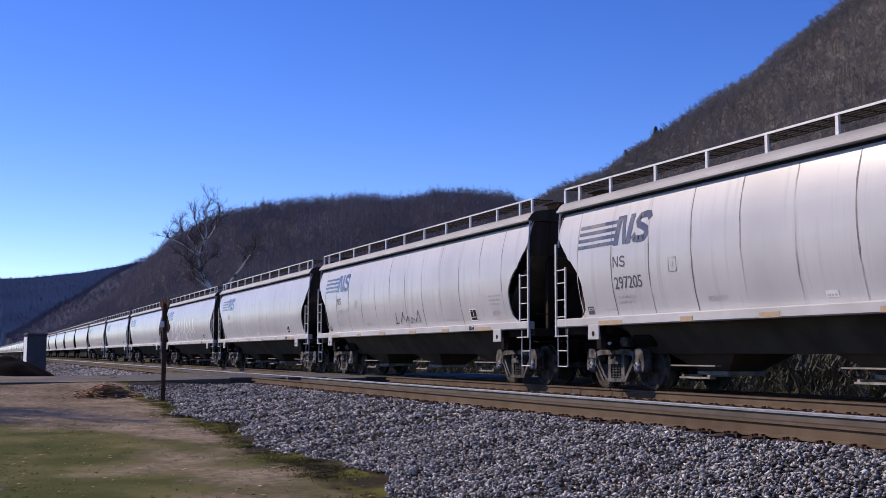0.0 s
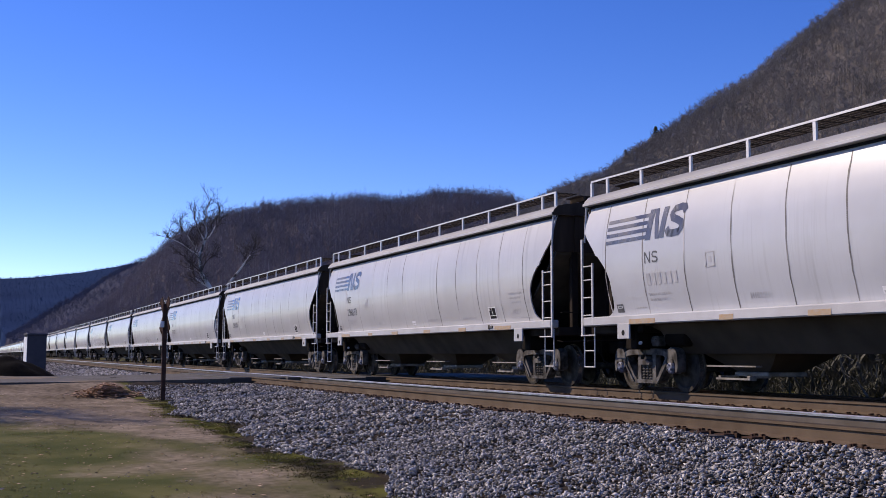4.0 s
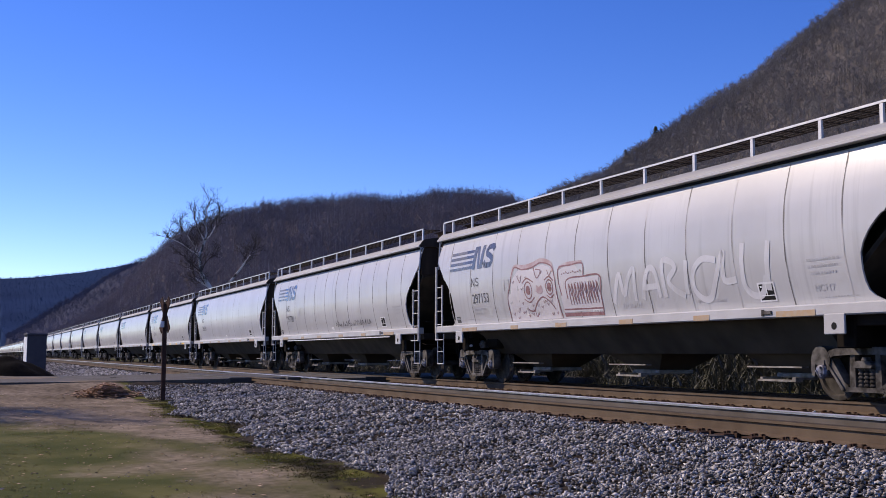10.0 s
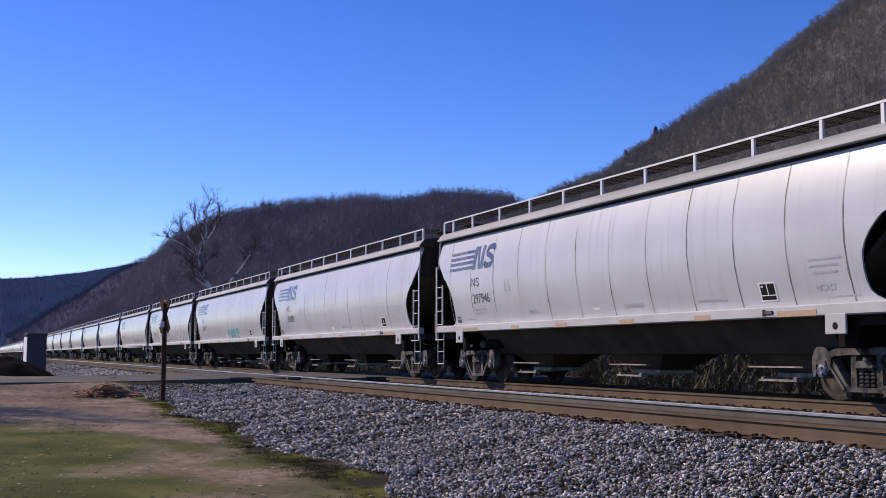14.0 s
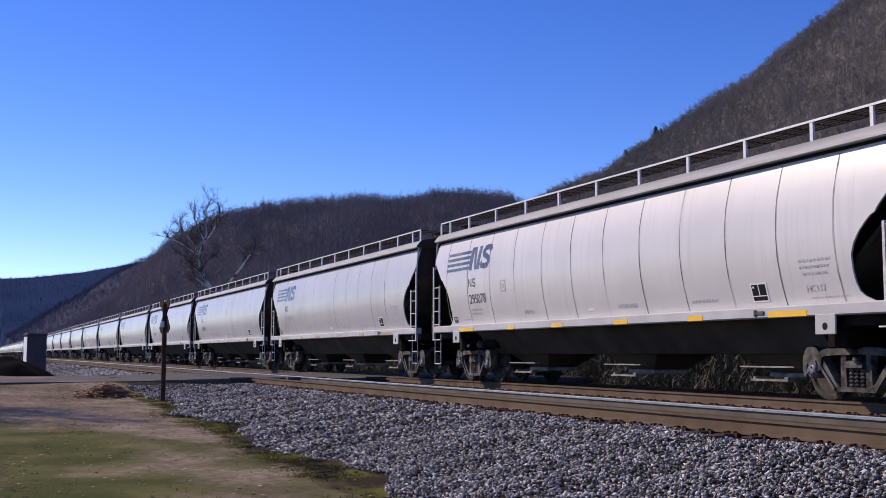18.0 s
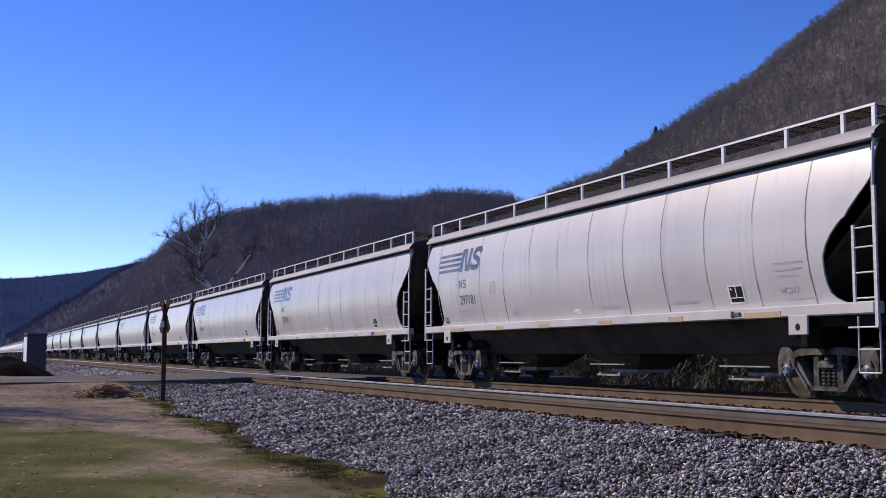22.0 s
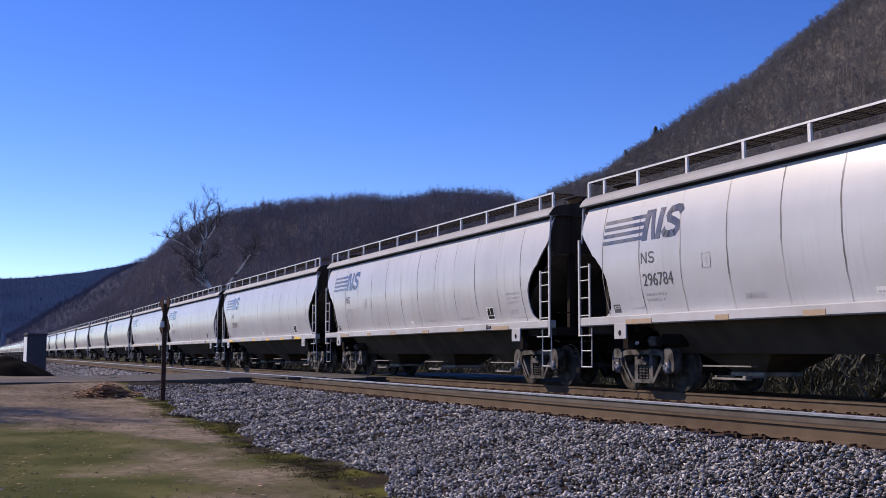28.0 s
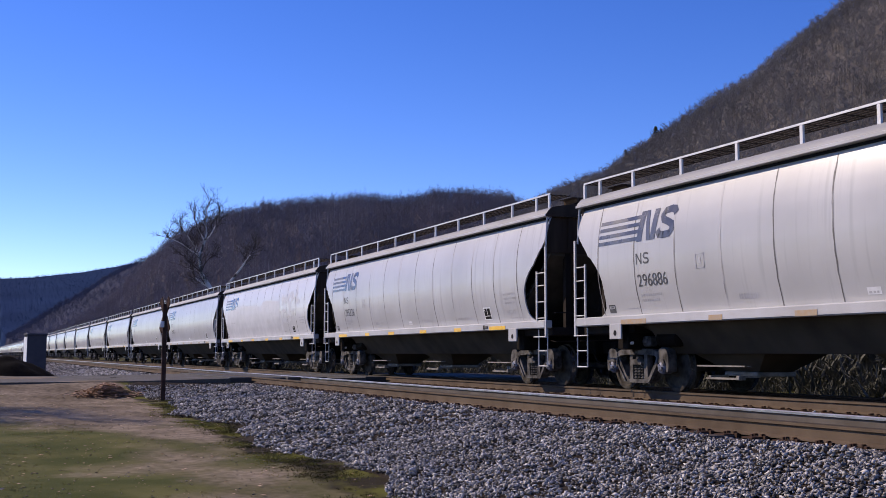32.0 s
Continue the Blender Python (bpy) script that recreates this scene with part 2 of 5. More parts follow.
# ---- mesh helpers ----
class Shape:
    """Collects vertices and faces of one mesh, with a material number for each face."""

    def __init__(self):
        self.v, self.f, self.m = [], [], []

    def add(self, vs, fs, mi=0):
        o = len(self.v)
        self.v.extend(vs)
        self.f.extend([tuple(i + o for i in f) for f in fs])
        self.m.extend([mi] * len(fs))
        return self

    def box(self, x0, x1, y0, y1, z0, z1, c=0.0, mi=0):
        if c <= 0:
            vs = [(x, y, z) for x in (x0, x1) for y in (y0, y1) for z in (z0, z1)]
            return self.add(vs, [(0, 1, 3, 2), (4, 6, 7, 5), (0, 4, 5, 1), (2, 3, 7, 6), (0, 2, 6, 4), (1, 5, 7, 3)], mi)
        bm = bmesh.new()
        for x, ix in ((x0, c), (x1, -c)):
            for y, iy in ((y0, c), (y1, -c)):
                for z, iz in ((z0, c), (z1, -c)):
                    bm.verts.new((x + ix, y + iy, z))
                    bm.verts.new((x + ix, y, z + iz))
                    bm.verts.new((x, y + iy, z + iz))
        bmesh.ops.convex_hull(bm, input=bm.verts)
        bm.verts.index_update()
        self.add([tuple(v.co) for v in bm.verts], [tuple(v.index for v in f.verts) for f in bm.faces], mi)
        bm.free()
        return self

    def tube(self, pts, r, n=6, mi=0, r1=None):
        pts = [Vector(p) for p in pts]
        vs, fs = [], []
        for i, p in enumerate(pts):
            d = (pts[min(i + 1, len(pts) - 1)] - pts[max(i - 1, 0)]).normalized()
            a = d.orthogonal().normalized()
            if abs(d.z) < 0.9:
                a = Vector((0, 0, 1)).cross(d).normalized()
            b = d.cross(a)
            rr = r if r1 is None else r + (r1 - r) * i / (len(pts) - 1)
            for k in range(n):
                t = 2 * math.pi * k / n
                vs.append(tuple(p + a * rr * math.cos(t) + b * rr * math.sin(t)))
        for i in range(len(pts) - 1):
            for k in range(n):
                fs.append((i * n + k, i * n + (k + 1) % n, (i + 1) * n + (k + 1) % n, (i + 1) * n + k))
        fs.append(tuple(range(n - 1, -1, -1)))
        fs.append(tuple((len(pts) - 1) * n + k for k in range(n)))
        return self.add(vs, fs, mi)

    def prism_y(self, poly, y0, y1, mi=0):
        """A polygon of (x, z) carried from y0 to y1."""
        n = len(poly)
        vs = [(x, y0, z) for x, z in poly] + [(x, y1, z) for x, z in poly]
        fs = [tuple(range(n)), tuple(range(2 * n - 1, n - 1, -1))] + [(i, i + n, (i + 1) % n + n, (i + 1) % n) for i in range(n)]
        return self.add(vs, fs, mi)

    def prism_x(self, poly, x0, x1, mi=0):
        """A polygon of (y, z) carried from x0 to x1."""
        n = len(poly)
        vs = [(x0, y, z) for y, z in poly] + [(x1, y, z) for y, z in poly]
        fs = [tuple(range(n)), tuple(range(2 * n - 1, n - 1, -1))] + [(i, i + n, (i + 1) % n + n, (i + 1) % n) for i in range(n)]
        return self.add(vs, fs, mi)

    def lathe_y(self, prof, cx, cz, n=24, mi=0):
        """A profile of (radius, y) turned about the y axis through (cx, cz)."""
        vs, fs = [], []
        for r, y in prof:
            for k in range(n):
                t = 2 * math.pi * k / n
                vs.append((cx + r * math.cos(t), y, cz + r * math.sin(t)))
        for i in range(len(prof) - 1):
            for k in range(n):
                fs.append((i * n + k, (i + 1) * n + k, (i + 1) * n + (k + 1) % n, i * n + (k + 1) % n))
        fs.append(tuple(range(n)))
        fs.append(tuple((len(prof) - 1) * n + k for k in range(n - 1, -1, -1)))
        return self.add(vs, fs, mi)

    def mesh(self, name, mats, smooth=False):
        me = bpy.data.meshes.new(name)
        me.from_pydata(self.v, [], self.f)
        for m in mats if isinstance(mats, (list, tuple)) else [mats]:
            me.materials.append(m)
        if any(self.m):
            me.polygons.foreach_set("material_index", self.m)
        if smooth:
            me.polygons.foreach_set("use_smooth", [True] * len(me.polygons))
        bm = bmesh.new()
        bm.from_mesh(me)
        bmesh.ops.recalc_face_normals(bm, faces=bm.faces)
        bm.to_mesh(me)
        bm.free()
        if smooth:
            me.set_sharp_from_angle(angle=radians(35))
        return me


def part(name, shape, mats, parent=None, label="", smooth=False, at=None):
    me = shape if isinstance(shape, bpy.types.Mesh) else shape.mesh(name, mats, smooth)
    ob = new(name, me)
    if parent:
        ob.parent = parent
    if at is not None:
        ob.matrix_basis = at
    return tagged(ob, label) if label else ob


def soup(name, verts, faces, mats, kind="", label="", category="", smooth=False, mat_index=None):
    """One mesh from arrays of vertices and triangles."""
    me = bpy.data.meshes.new(name)
    nv, nf = len(verts), len(faces)
    me.vertices.add(nv)
    me.vertices.foreach_set("co", np.asarray(verts, np.float32).ravel())
    me.loops.add(nf * 3)
    me.loops.foreach_set("vertex_index", np.asarray(faces, np.int32).ravel())
    me.polygons.add(nf)
    me.polygons.foreach_set("loop_start", np.arange(0, nf * 3, 3, dtype=np.int32))
    for m in mats if isinstance(mats, (list, tuple)) else [mats]:
        me.materials.append(m)
    if mat_index is not None:
        me.polygons.foreach_set("material_index", np.asarray(mat_index, np.int32))
    if smooth:
        me.polygons.foreach_set("use_smooth", np.ones(nf, bool))
    me.update(calc_edges=True)
    me.validate()
    return tagged(new(name, me), label, category, "", kind)


def scatter(base_v, base_f, pos, rot, scl, tilt=None):
    """Copies of one small mesh as arrays: turned about z by rot, scaled, and moved to pos."""
    bv, bf = np.asarray(base_v), np.asarray(base_f)
    n = len(pos)
    c, s = np.cos(rot)[:, None], np.sin(rot)[:, None]
    v = np.repeat(bv[None], n, 0) * np.asarray(scl).reshape(n, 1, -1)
    if tilt is not None:
        ct, st = np.cos(tilt)[:, None], np.sin(tilt)[:, None]
        v = np.stack([v[..., 0], v[..., 1] * ct - v[..., 2] * st, v[..., 1] * st + v[..., 2] * ct], -1)
    v = np.stack([v[..., 0] * c - v[..., 1] * s, v[..., 0] * s + v[..., 1] * c, v[..., 2]], -1) + pos[:, None]
    f = bf[None] + (np.arange(n) * len(bv))[:, None, None]
    return v.reshape(-1, 3), f.reshape(-1, bf.shape[1])


rng = np.random.default_rng(7)

# each weld seam takes its own stretch of grime
nt = M_SEAM.node_tree
mp = nt.nodes["Mapping"]
cx = nt.nodes.new("ShaderNodeCombineXYZ")
mu = nt.nodes.new("ShaderNodeMath")
mu.operation = "MULTIPLY"
mu.inputs[1].default_value = 90.0
nt.links.new(nt.nodes.new("ShaderNodeObjectInfo").outputs["Random"], mu.inputs[0])
for axis in ("X", "Y"):
    nt.links.new(mu.outputs["Value"], cx.inputs[axis])
nt.links.new(cx.outputs["Vector"], mp.inputs["Location"])

# ---- the tracks' plan ----
D = 13.115         # centre line of the train's track
DN = 8.741         # centre line of the nearer track
GH = 0.7525        # half the distance of the rail heads' centres
RAIL_H = 0.185
TIE_TOP = -RAIL_H - 0.015
CROSS0, CROSS1 = -46.0, -34.5   # the road crossing, along x


def smooth(a, b, x):
    t = np.clip((x - a) / (b - a), 0, 1)
    return t * t * (3 - 2 * t)


def lawn_profile(x):
    return np.interp(x, [-400, -52, -46, -34.9, -33.0, -31, -25, -12, 400], [-0.75, -0.72, -0.15, -0.14, -0.40, -0.52, -0.62, -0.86, -0.9])


def ground_z(x, y):
    """Height of the lawn, the road's embankment and the bank behind the tracks."""
    x, y = np.asarray(x, float), np.asarray(y, float)
    z = lawn_profile(x)
    z = z + 0.03 * np.sin(x * 0.9 + y * 0.5) + 0.02 * np.sin(x * 0.37 - y * 1.3)
    z = np.where(y > 9, -0.62 + 0.0 * x, z)
    z = np.where(y > 16.5, -0.62 + 0.55 * smooth(17.0, 21.5, y) + 0.012 * np.clip(y - 21, 0, 400), z)
    return z


def grid_sheet(name, xs, ys, fz, material, label):
    X, Y = np.meshgrid(xs, ys, indexing="ij")
    V = np.stack([X, Y, fz(X, Y)], -1).reshape(-1, 3)
    nx, ny = len(xs), len(ys)
    i = (np.arange(nx - 1)[:, None] * ny + np.arange(ny - 1)).ravel()
    F = np.concatenate([np.stack([i, i + ny, i + ny + 1], -1), np.stack([i, i + ny + 1, i + 1], -1)])
    return soup(name, V, F, material, "structure", label, "ground", True)


def graded(lo, hi, c0, c1, step, grow=1.25):
    out = list(np.arange(c0, c1 + 1e-6, step))
    s, x = step, c0
    while x > lo:
        s *= grow
        x -= s
        out.insert(0, x)
    s, x = step, c1
    while x < hi:
        s *= grow
        x += s
        out.append(x)
    return np.array(out)


def lawn_material():
    """Lawn: worn dirt and green patches, dry grass between."""
    m = mat("lawn", (0.315, 0.248, 0.172), 0.95, 0, (0.168, 0.128, 0.082), 0.9, 0.5, 22, fine=7, spec=0.05)
    nt = m.node_tree
    bs = nt.nodes["Principled BSDF"]
    old = bs.inputs["Base Color"].links[0].from_socket
    tc = nt.nodes.new("ShaderNodeTexCoord")
    sep = nt.nodes.new("ShaderNodeSeparateXYZ")
    nt.links.new(tc.outputs["Object"], sep.inputs[0])
    n = nt.nodes.new("ShaderNodeTexNoise")
    n.inputs["Scale"].default_value, n.inputs["Detail"].default_value = 0.45, 8
    nt.links.new(tc.outputs["Object"], n.inputs["Vector"])
    r = nt.nodes.new("ShaderNodeMapRange")          # greener away from the tracks
    r.inputs["From Min"].default_value, r.inputs["From Max"].default_value = 2.7, 0.3
    nt.links.new(sep.outputs["Y"], r.inputs["Value"])
    a = nt.nodes.new("ShaderNodeMath")
    a.operation = "MULTIPLY_ADD"
    a.inputs[1].default_value = 0.45
    nt.links.new(r.outputs["Result"], a.inputs[0])
    nt.links.new(n.outputs["Fac"], a.inputs[2])
    bare = nt.nodes.new("ShaderNodeMapRange")        # bare dirt towards the road
    bare.inputs["From Min"].default_value, bare.inputs["From Max"].default_value = -21.0, -26.0
    bare.inputs["To Max"].default_value = -0.45
    nt.links.new(sep.outputs["X"], bare.inputs["Value"])
    worn = nt.nodes.new("ShaderNodeMath")
    nt.links.new(a.outputs["Value"], worn.inputs[0])
    nt.links.new(bare.outputs["Result"], worn.inputs[1])
    a = worn
    k = nt.nodes.new("ShaderNodeValToRGB")
    k.color_ramp.elements[0].position, k.color_ramp.elements[1].position = 0.47, 0.72
    k.color_ramp.elements[0].color, k.color_ramp.elements[1].color = (0, 0, 0, 1), (1, 1, 1, 1)
    nt.links.new(a.outputs["Value"], k.inputs["Fac"])
    mx = nt.nodes.new("ShaderNodeMix")
    mx.data_type = "RGBA"
    nt.links.new(k.outputs["Color"], mx.inputs["Factor"])
    nt.links.new(old, mx.inputs["A"])
    def blotches(scale, lo, hi, c1, c2, detail=8):
        b = nt.nodes.new("ShaderNodeTexNoise")
        b.inputs["Scale"].default_value, b.inputs["Detail"].default_value = scale, detail
        nt.links.new(tc.outputs["Object"], b.inputs["Vector"])
        c = nt.nodes.new("ShaderNodeValToRGB")
        c.color_ramp.elements[0].position, c.color_ramp.elements[1].position = lo, hi
        c.color_ramp.elements[0].color, c.color_ramp.elements[1].color = (*c1, 1), (*c2, 1)
        nt.links.new(b.outputs["Fac"], c.inputs["Fac"])
        return c.outputs["Color"]
    # lush dark patches among thin, yellowed grass
    nt.links.new(blotches(0.8, 0.40, 0.64, (0.066, 0.074, 0.018), (0.140, 0.132, 0.044)), mx.inputs["B"])
    damp = nt.nodes.new("ShaderNodeMapRange")        # dark damp soil along the ballast's foot
    damp.inputs["From Min"].default_value, damp.inputs["From Max"].default_value, damp.inputs["To Max"].default_value = 3.65, 4.4, 0.62
    nt.links.new(sep.outputs["Y"], damp.inputs["Value"])
    n2 = nt.nodes.new("ShaderNodeTexNoise")
    n2.inputs["Scale"].default_value, n2.inputs["Detail"].default_value = 0.9, 7
    nt.links.new(tc.outputs["Object"], n2.inputs["Vector"])
    add = nt.nodes.new("ShaderNodeMath")
    nt.links.new(damp.outputs["Result"], add.inputs[0])
    nt.links.new(n2.outputs["Fac"], add.inputs[1])
    k2 = nt.nodes.new("ShaderNodeValToRGB")
    k2.color_ramp.elements[0].position, k2.color_ramp.elements[1].position = 0.66, 0.80
    nt.links.new(add.outputs["Value"], k2.inputs["Fac"])
    m2 = nt.nodes.new("ShaderNodeMix")
    m2.data_type = "RGBA"
    nt.links.new(k2.outputs["Color"], m2.inputs["Factor"])
    nt.links.new(mx.outputs["Result"], m2.inputs["A"])
    # damp soil with cushions of moss
    nt.links.new(blotches(1.1, 0.47, 0.58, (0.040, 0.032, 0.018), (0.125, 0.120, 0.024), 6), m2.inputs["B"])
    nt.links.new(m2.outputs["Result"], bs.inputs["Base Color"])
    return m


ground = grid_sheet("ground", graded(-6000, 3000, -60, 4, 0.5), graded(-3000, 6000, -6, 24, 0.35), ground_z, lawn_material(),
                    "worn dirt and patchy green grass beside the tracks")

# ballast bed under both tracks, with a shoulder towards the lawn
def ballast_z(x, y):
    z = np.full(np.shape(y), TIE_TOP - 0.03)
    foot = lawn_profile(x) + 0.03
    k = (TIE_TOP - foot) / 2.85                       # a gentle shoulder down to the lawn
    z = np.where(y < 7.35, TIE_TOP - (7.35 - y) * k, z)
    z = np.where((y < 7.8) & (y >= 7.35), TIE_TOP - 0.005, z)
    z = np.where(y > 14.6, TIE_TOP - 0.03 - (y - 14.6) * 0.42, z)
    z = z + 0.02 * np.sin(x * 2.1 + y) + 0.015 * np.sin(x * 5.3 - 2.2 * y)
    edge = 0.22 * np.sin(x * 0.8) + 0.12 * np.sin(x * 2.3 + 1)
    return np.where(y < 4.35 + edge, np.minimum(z, ground_z(x, y) - 0.05), z)


grid_sheet("ballast_bed", graded(-1500, 400, -50, 4, 0.4), np.arange(3.6, 16.6, 0.2), ballast_z, M_BALLAST, "grey crushed-stone ballast bed under the two tracks")

# ---- rails, ties ----
def rail_profile():
    return [(-0.075, -0.185), (-0.075, -0.172), (-0.012, -0.150), (-0.010, -0.048), (-0.037, -0.038), (-0.037, -0.010), (-0.028, 0.0),
            (0.028, 0.0), (0.037, -0.010), (0.037, -0.038), (0.010, -0.048), (0.012, -0.150), (0.075, -0.172), (0.075, -0.185)]


def track(name, yc, top, label):
    t = tagged(new(name), label, "track", "", "structure")
    t.location = (0, yc, 0)
    for s in (-1, 1):
        sh = Shape()
        prof = [(s * GH + y, z) for y, z in rail_profile()]
        n = len(prof)
        sh.add([(-1400, y, z) for y, z in prof] + [(300, y, z) for y, z in prof], [(i, i + n, (i + 1) % n + n, (i + 1) % n) for i in range(n)])
        for i in range(n):
            if (4 if top is M_RAILTOP and s > 0 else 5) <= i <= 7:
                sh.m[i] = 1
        # train track's far rail wears darker M_SPIKE, holding the train's shade
        part("rail", sh, [M_RAIL if s < 0 else M_RAILGREY if top is M_RAILTOP else M_SPIKE, top if s > 0 else M_RAILDULL], t, "rusty-sided steel rail")
    tie = Shape().box(-0.115, 0.115, -1.3, 1.3, TIE_TOP - 0.17, TIE_TOP, 0.012).mesh("tie", M_TIE)
    plate = Shape()
    plate.box(-0.09, 0.09, -0.25, 0.19, TIE_TOP, TIE_TOP + 0.016)
    for sy in (-1, 1):
        for dx in (-0.062, 0.062):
            plate.box(dx - 0.009, dx + 0.009, sy * 0.095 - 0.009, sy * 0.095 + 0.009, TIE_TOP, TIE_TOP + 0.038)
            plate.box(dx - 0.012, dx + 0.012, sy * 0.085 - 0.022, sy * 0.085 + 0.022, TIE_TOP + 0.030, TIE_TOP + 0.044)
        plate.box(-0.05, -0.025, sy * 0.15 - 0.012, sy * 0.15 + 0.012, TIE_TOP, TIE_TOP + 0.042)
        plate.box(0.11, 0.15, sy * 0.105 - 0.02, sy * 0.105 + 0.02, TIE_TOP - 0.02, TIE_TOP + 0.03)   # rail anchor beside the tie
    pm = plate.mesh("tie_plate", M_SPIKE)
    x = CROSS1 + 0.4
    i = 0
    while x < 0:
        j = rng.normal(0, 0.02)
        o = part("tie", tie, None, t, at=pose(x + j, rng.normal(0, 0.03), rng.normal(0, 0.005), 0, 0, rng.normal(0, 0.8)))
        for s in (-1, 1):
            part("tie_plate", pm, None, t, at=pose(x + j, s * GH, 0.0, 0, 0, rng.normal(0, 1.0)))
        x += 0.497
        i += 1
    return t


near_track = track("track_1", DN, M_RAILTOP, "railway track with rusty rails on weathered ties")
far_track = track("track_2", D, M_RAILDULL, "railway track carrying the freight train")

# cinders and fines fill the gauge up to the ties' tops
def fines_z(x, y):
    return TIE_TOP + 0.022 + 0.012 * np.sin(x * 1.7 + y * 3) + 0.008 * np.sin(x * 4.4 - y * 5)


for i, yc in enumerate((DN, D)):
    grid_sheet("track_bed_%d" % (i + 1), graded(-200, 60, -34, 0, 0.3), np.linspace(yc - 0.66, yc + 0.66, 7), fines_z, M_FINES, "grey-brown cinders and fines between the rails")

# ---- the train ----
CAR_L = 18.5
XE = 8.54          # end posts
PAD = 6.97         # truck centres
Z_SILL0, Z_SILL1 = 1.275, 1.455
Z_EAVE = 3.75


def side_half_width(z):
    pts = ((1.40, 1.40), (1.6, 1.455), (1.9, 1.535), (2.2, 1.585), (2.5, 1.605), (2.8, 1.60), (3.0, 1.588), (3.2, 1.562), (3.4, 1.52), (3.6, 1.468), (3.78, 1.41))
    for (za, wa), (zb, wb) in zip(pts, pts[1:]):
        if z <= zb:
            t = max(0.0, (z - za) / (zb - za))
            return wa + (wb - wa) * t
    return pts[-1][1]


def end_cut(z):
    """How far the side sheet's end stands in from the end post."""
    pts = ((1.40, 0.56), (1.44, 0.64), (1.48, 0.78), (1.54, 0.91), (1.62, 1.00), (1.75, 1.04), (1.95, 1.05), (2.15, 1.03), (2.3, 0.96), (2.45, 0.84), (2.58, 0.70), (2.66, 0.60), (2.69, 0.52), (2.78, 0.45), (3.0, 0.22), (3.06, 0.15), (3.2, 0.03), (3.8, 0.0))
    for (za, wa), (zb, wb) in zip(pts, pts[1:]):
        if z <= zb:
            t = max(0.0, (z - za) / (zb - za))
            return wa + (wb - wa) * t
    return 0.0


SEAMS = [-7.60, -6.25, -4.90, -3.53, -2.14, -0.79, 0.55, 1.91, 3.25, 4.58, 5.89, 7.18]


def side_sheet(s):
    """One curved side with its cut-away lower corners, 3 cm thick."""
    sh = Shape()
    zs = [1.40, 1.44, 1.48, 1.54, 1.62, 1.75, 1.9, 2.05, 2.15, 2.3, 2.38, 2.45, 2.52, 2.58, 2.66, 2.69, 2.78, 2.9, 3.0, 3.06, 3.2, 3.3, 3.4, 3.5, 3.6, 3.7, 3.78]
    us = [-1.0 + 2.0 * i / 40 for i in range(41)]
    n, m = len(us), len(zs)
    vs = [(u * (XE - end_cut(z) - 0.02), s * (side_half_width(z) - t), z) for t in (0.0, 0.03) for z in zs for u in us]
    o = n * m
    fs = [(i * n + k, i * n + k + 1, (i + 1) * n + k + 1, (i + 1) * n + k) for i in range(m - 1) for k in range(n - 1)]
    fs += [tuple(o + v for v in reversed(f)) for f in fs]
    rim = [k for k in range(n)] + [i * n + n - 1 for i in range(1, m)] + [(m - 1) * n + k for k in range(n - 2, -1, -1)] + [i * n for i in range(m - 2, 0, -1)]
    fs += [(a, a + o, b + o, b) for a, b in zip(rim, rim[1:] + rim[:1])]
    return sh.add(vs, fs)


def hopper_roof():
    sh = Shape()
    half = [(1.49, 3.745), (1.555, 3.75), (1.56, 3.805), (1.535, 3.815), (1.53, 3.835), (1.505, 3.875), (1.42, 3.955), (1.30, 3.985), (0.95, 4.04), (0.55, 4.09), (0.30, 4.11)]
    prof = half + [(-y, z) for y, z in reversed(half)] + [(-1.38, 3.76), (1.38, 3.76)]
    sh.prism_x(prof, -XE - 0.03, XE + 0.03)
    sh.m[0] = sh.m[1] = 1
    return sh


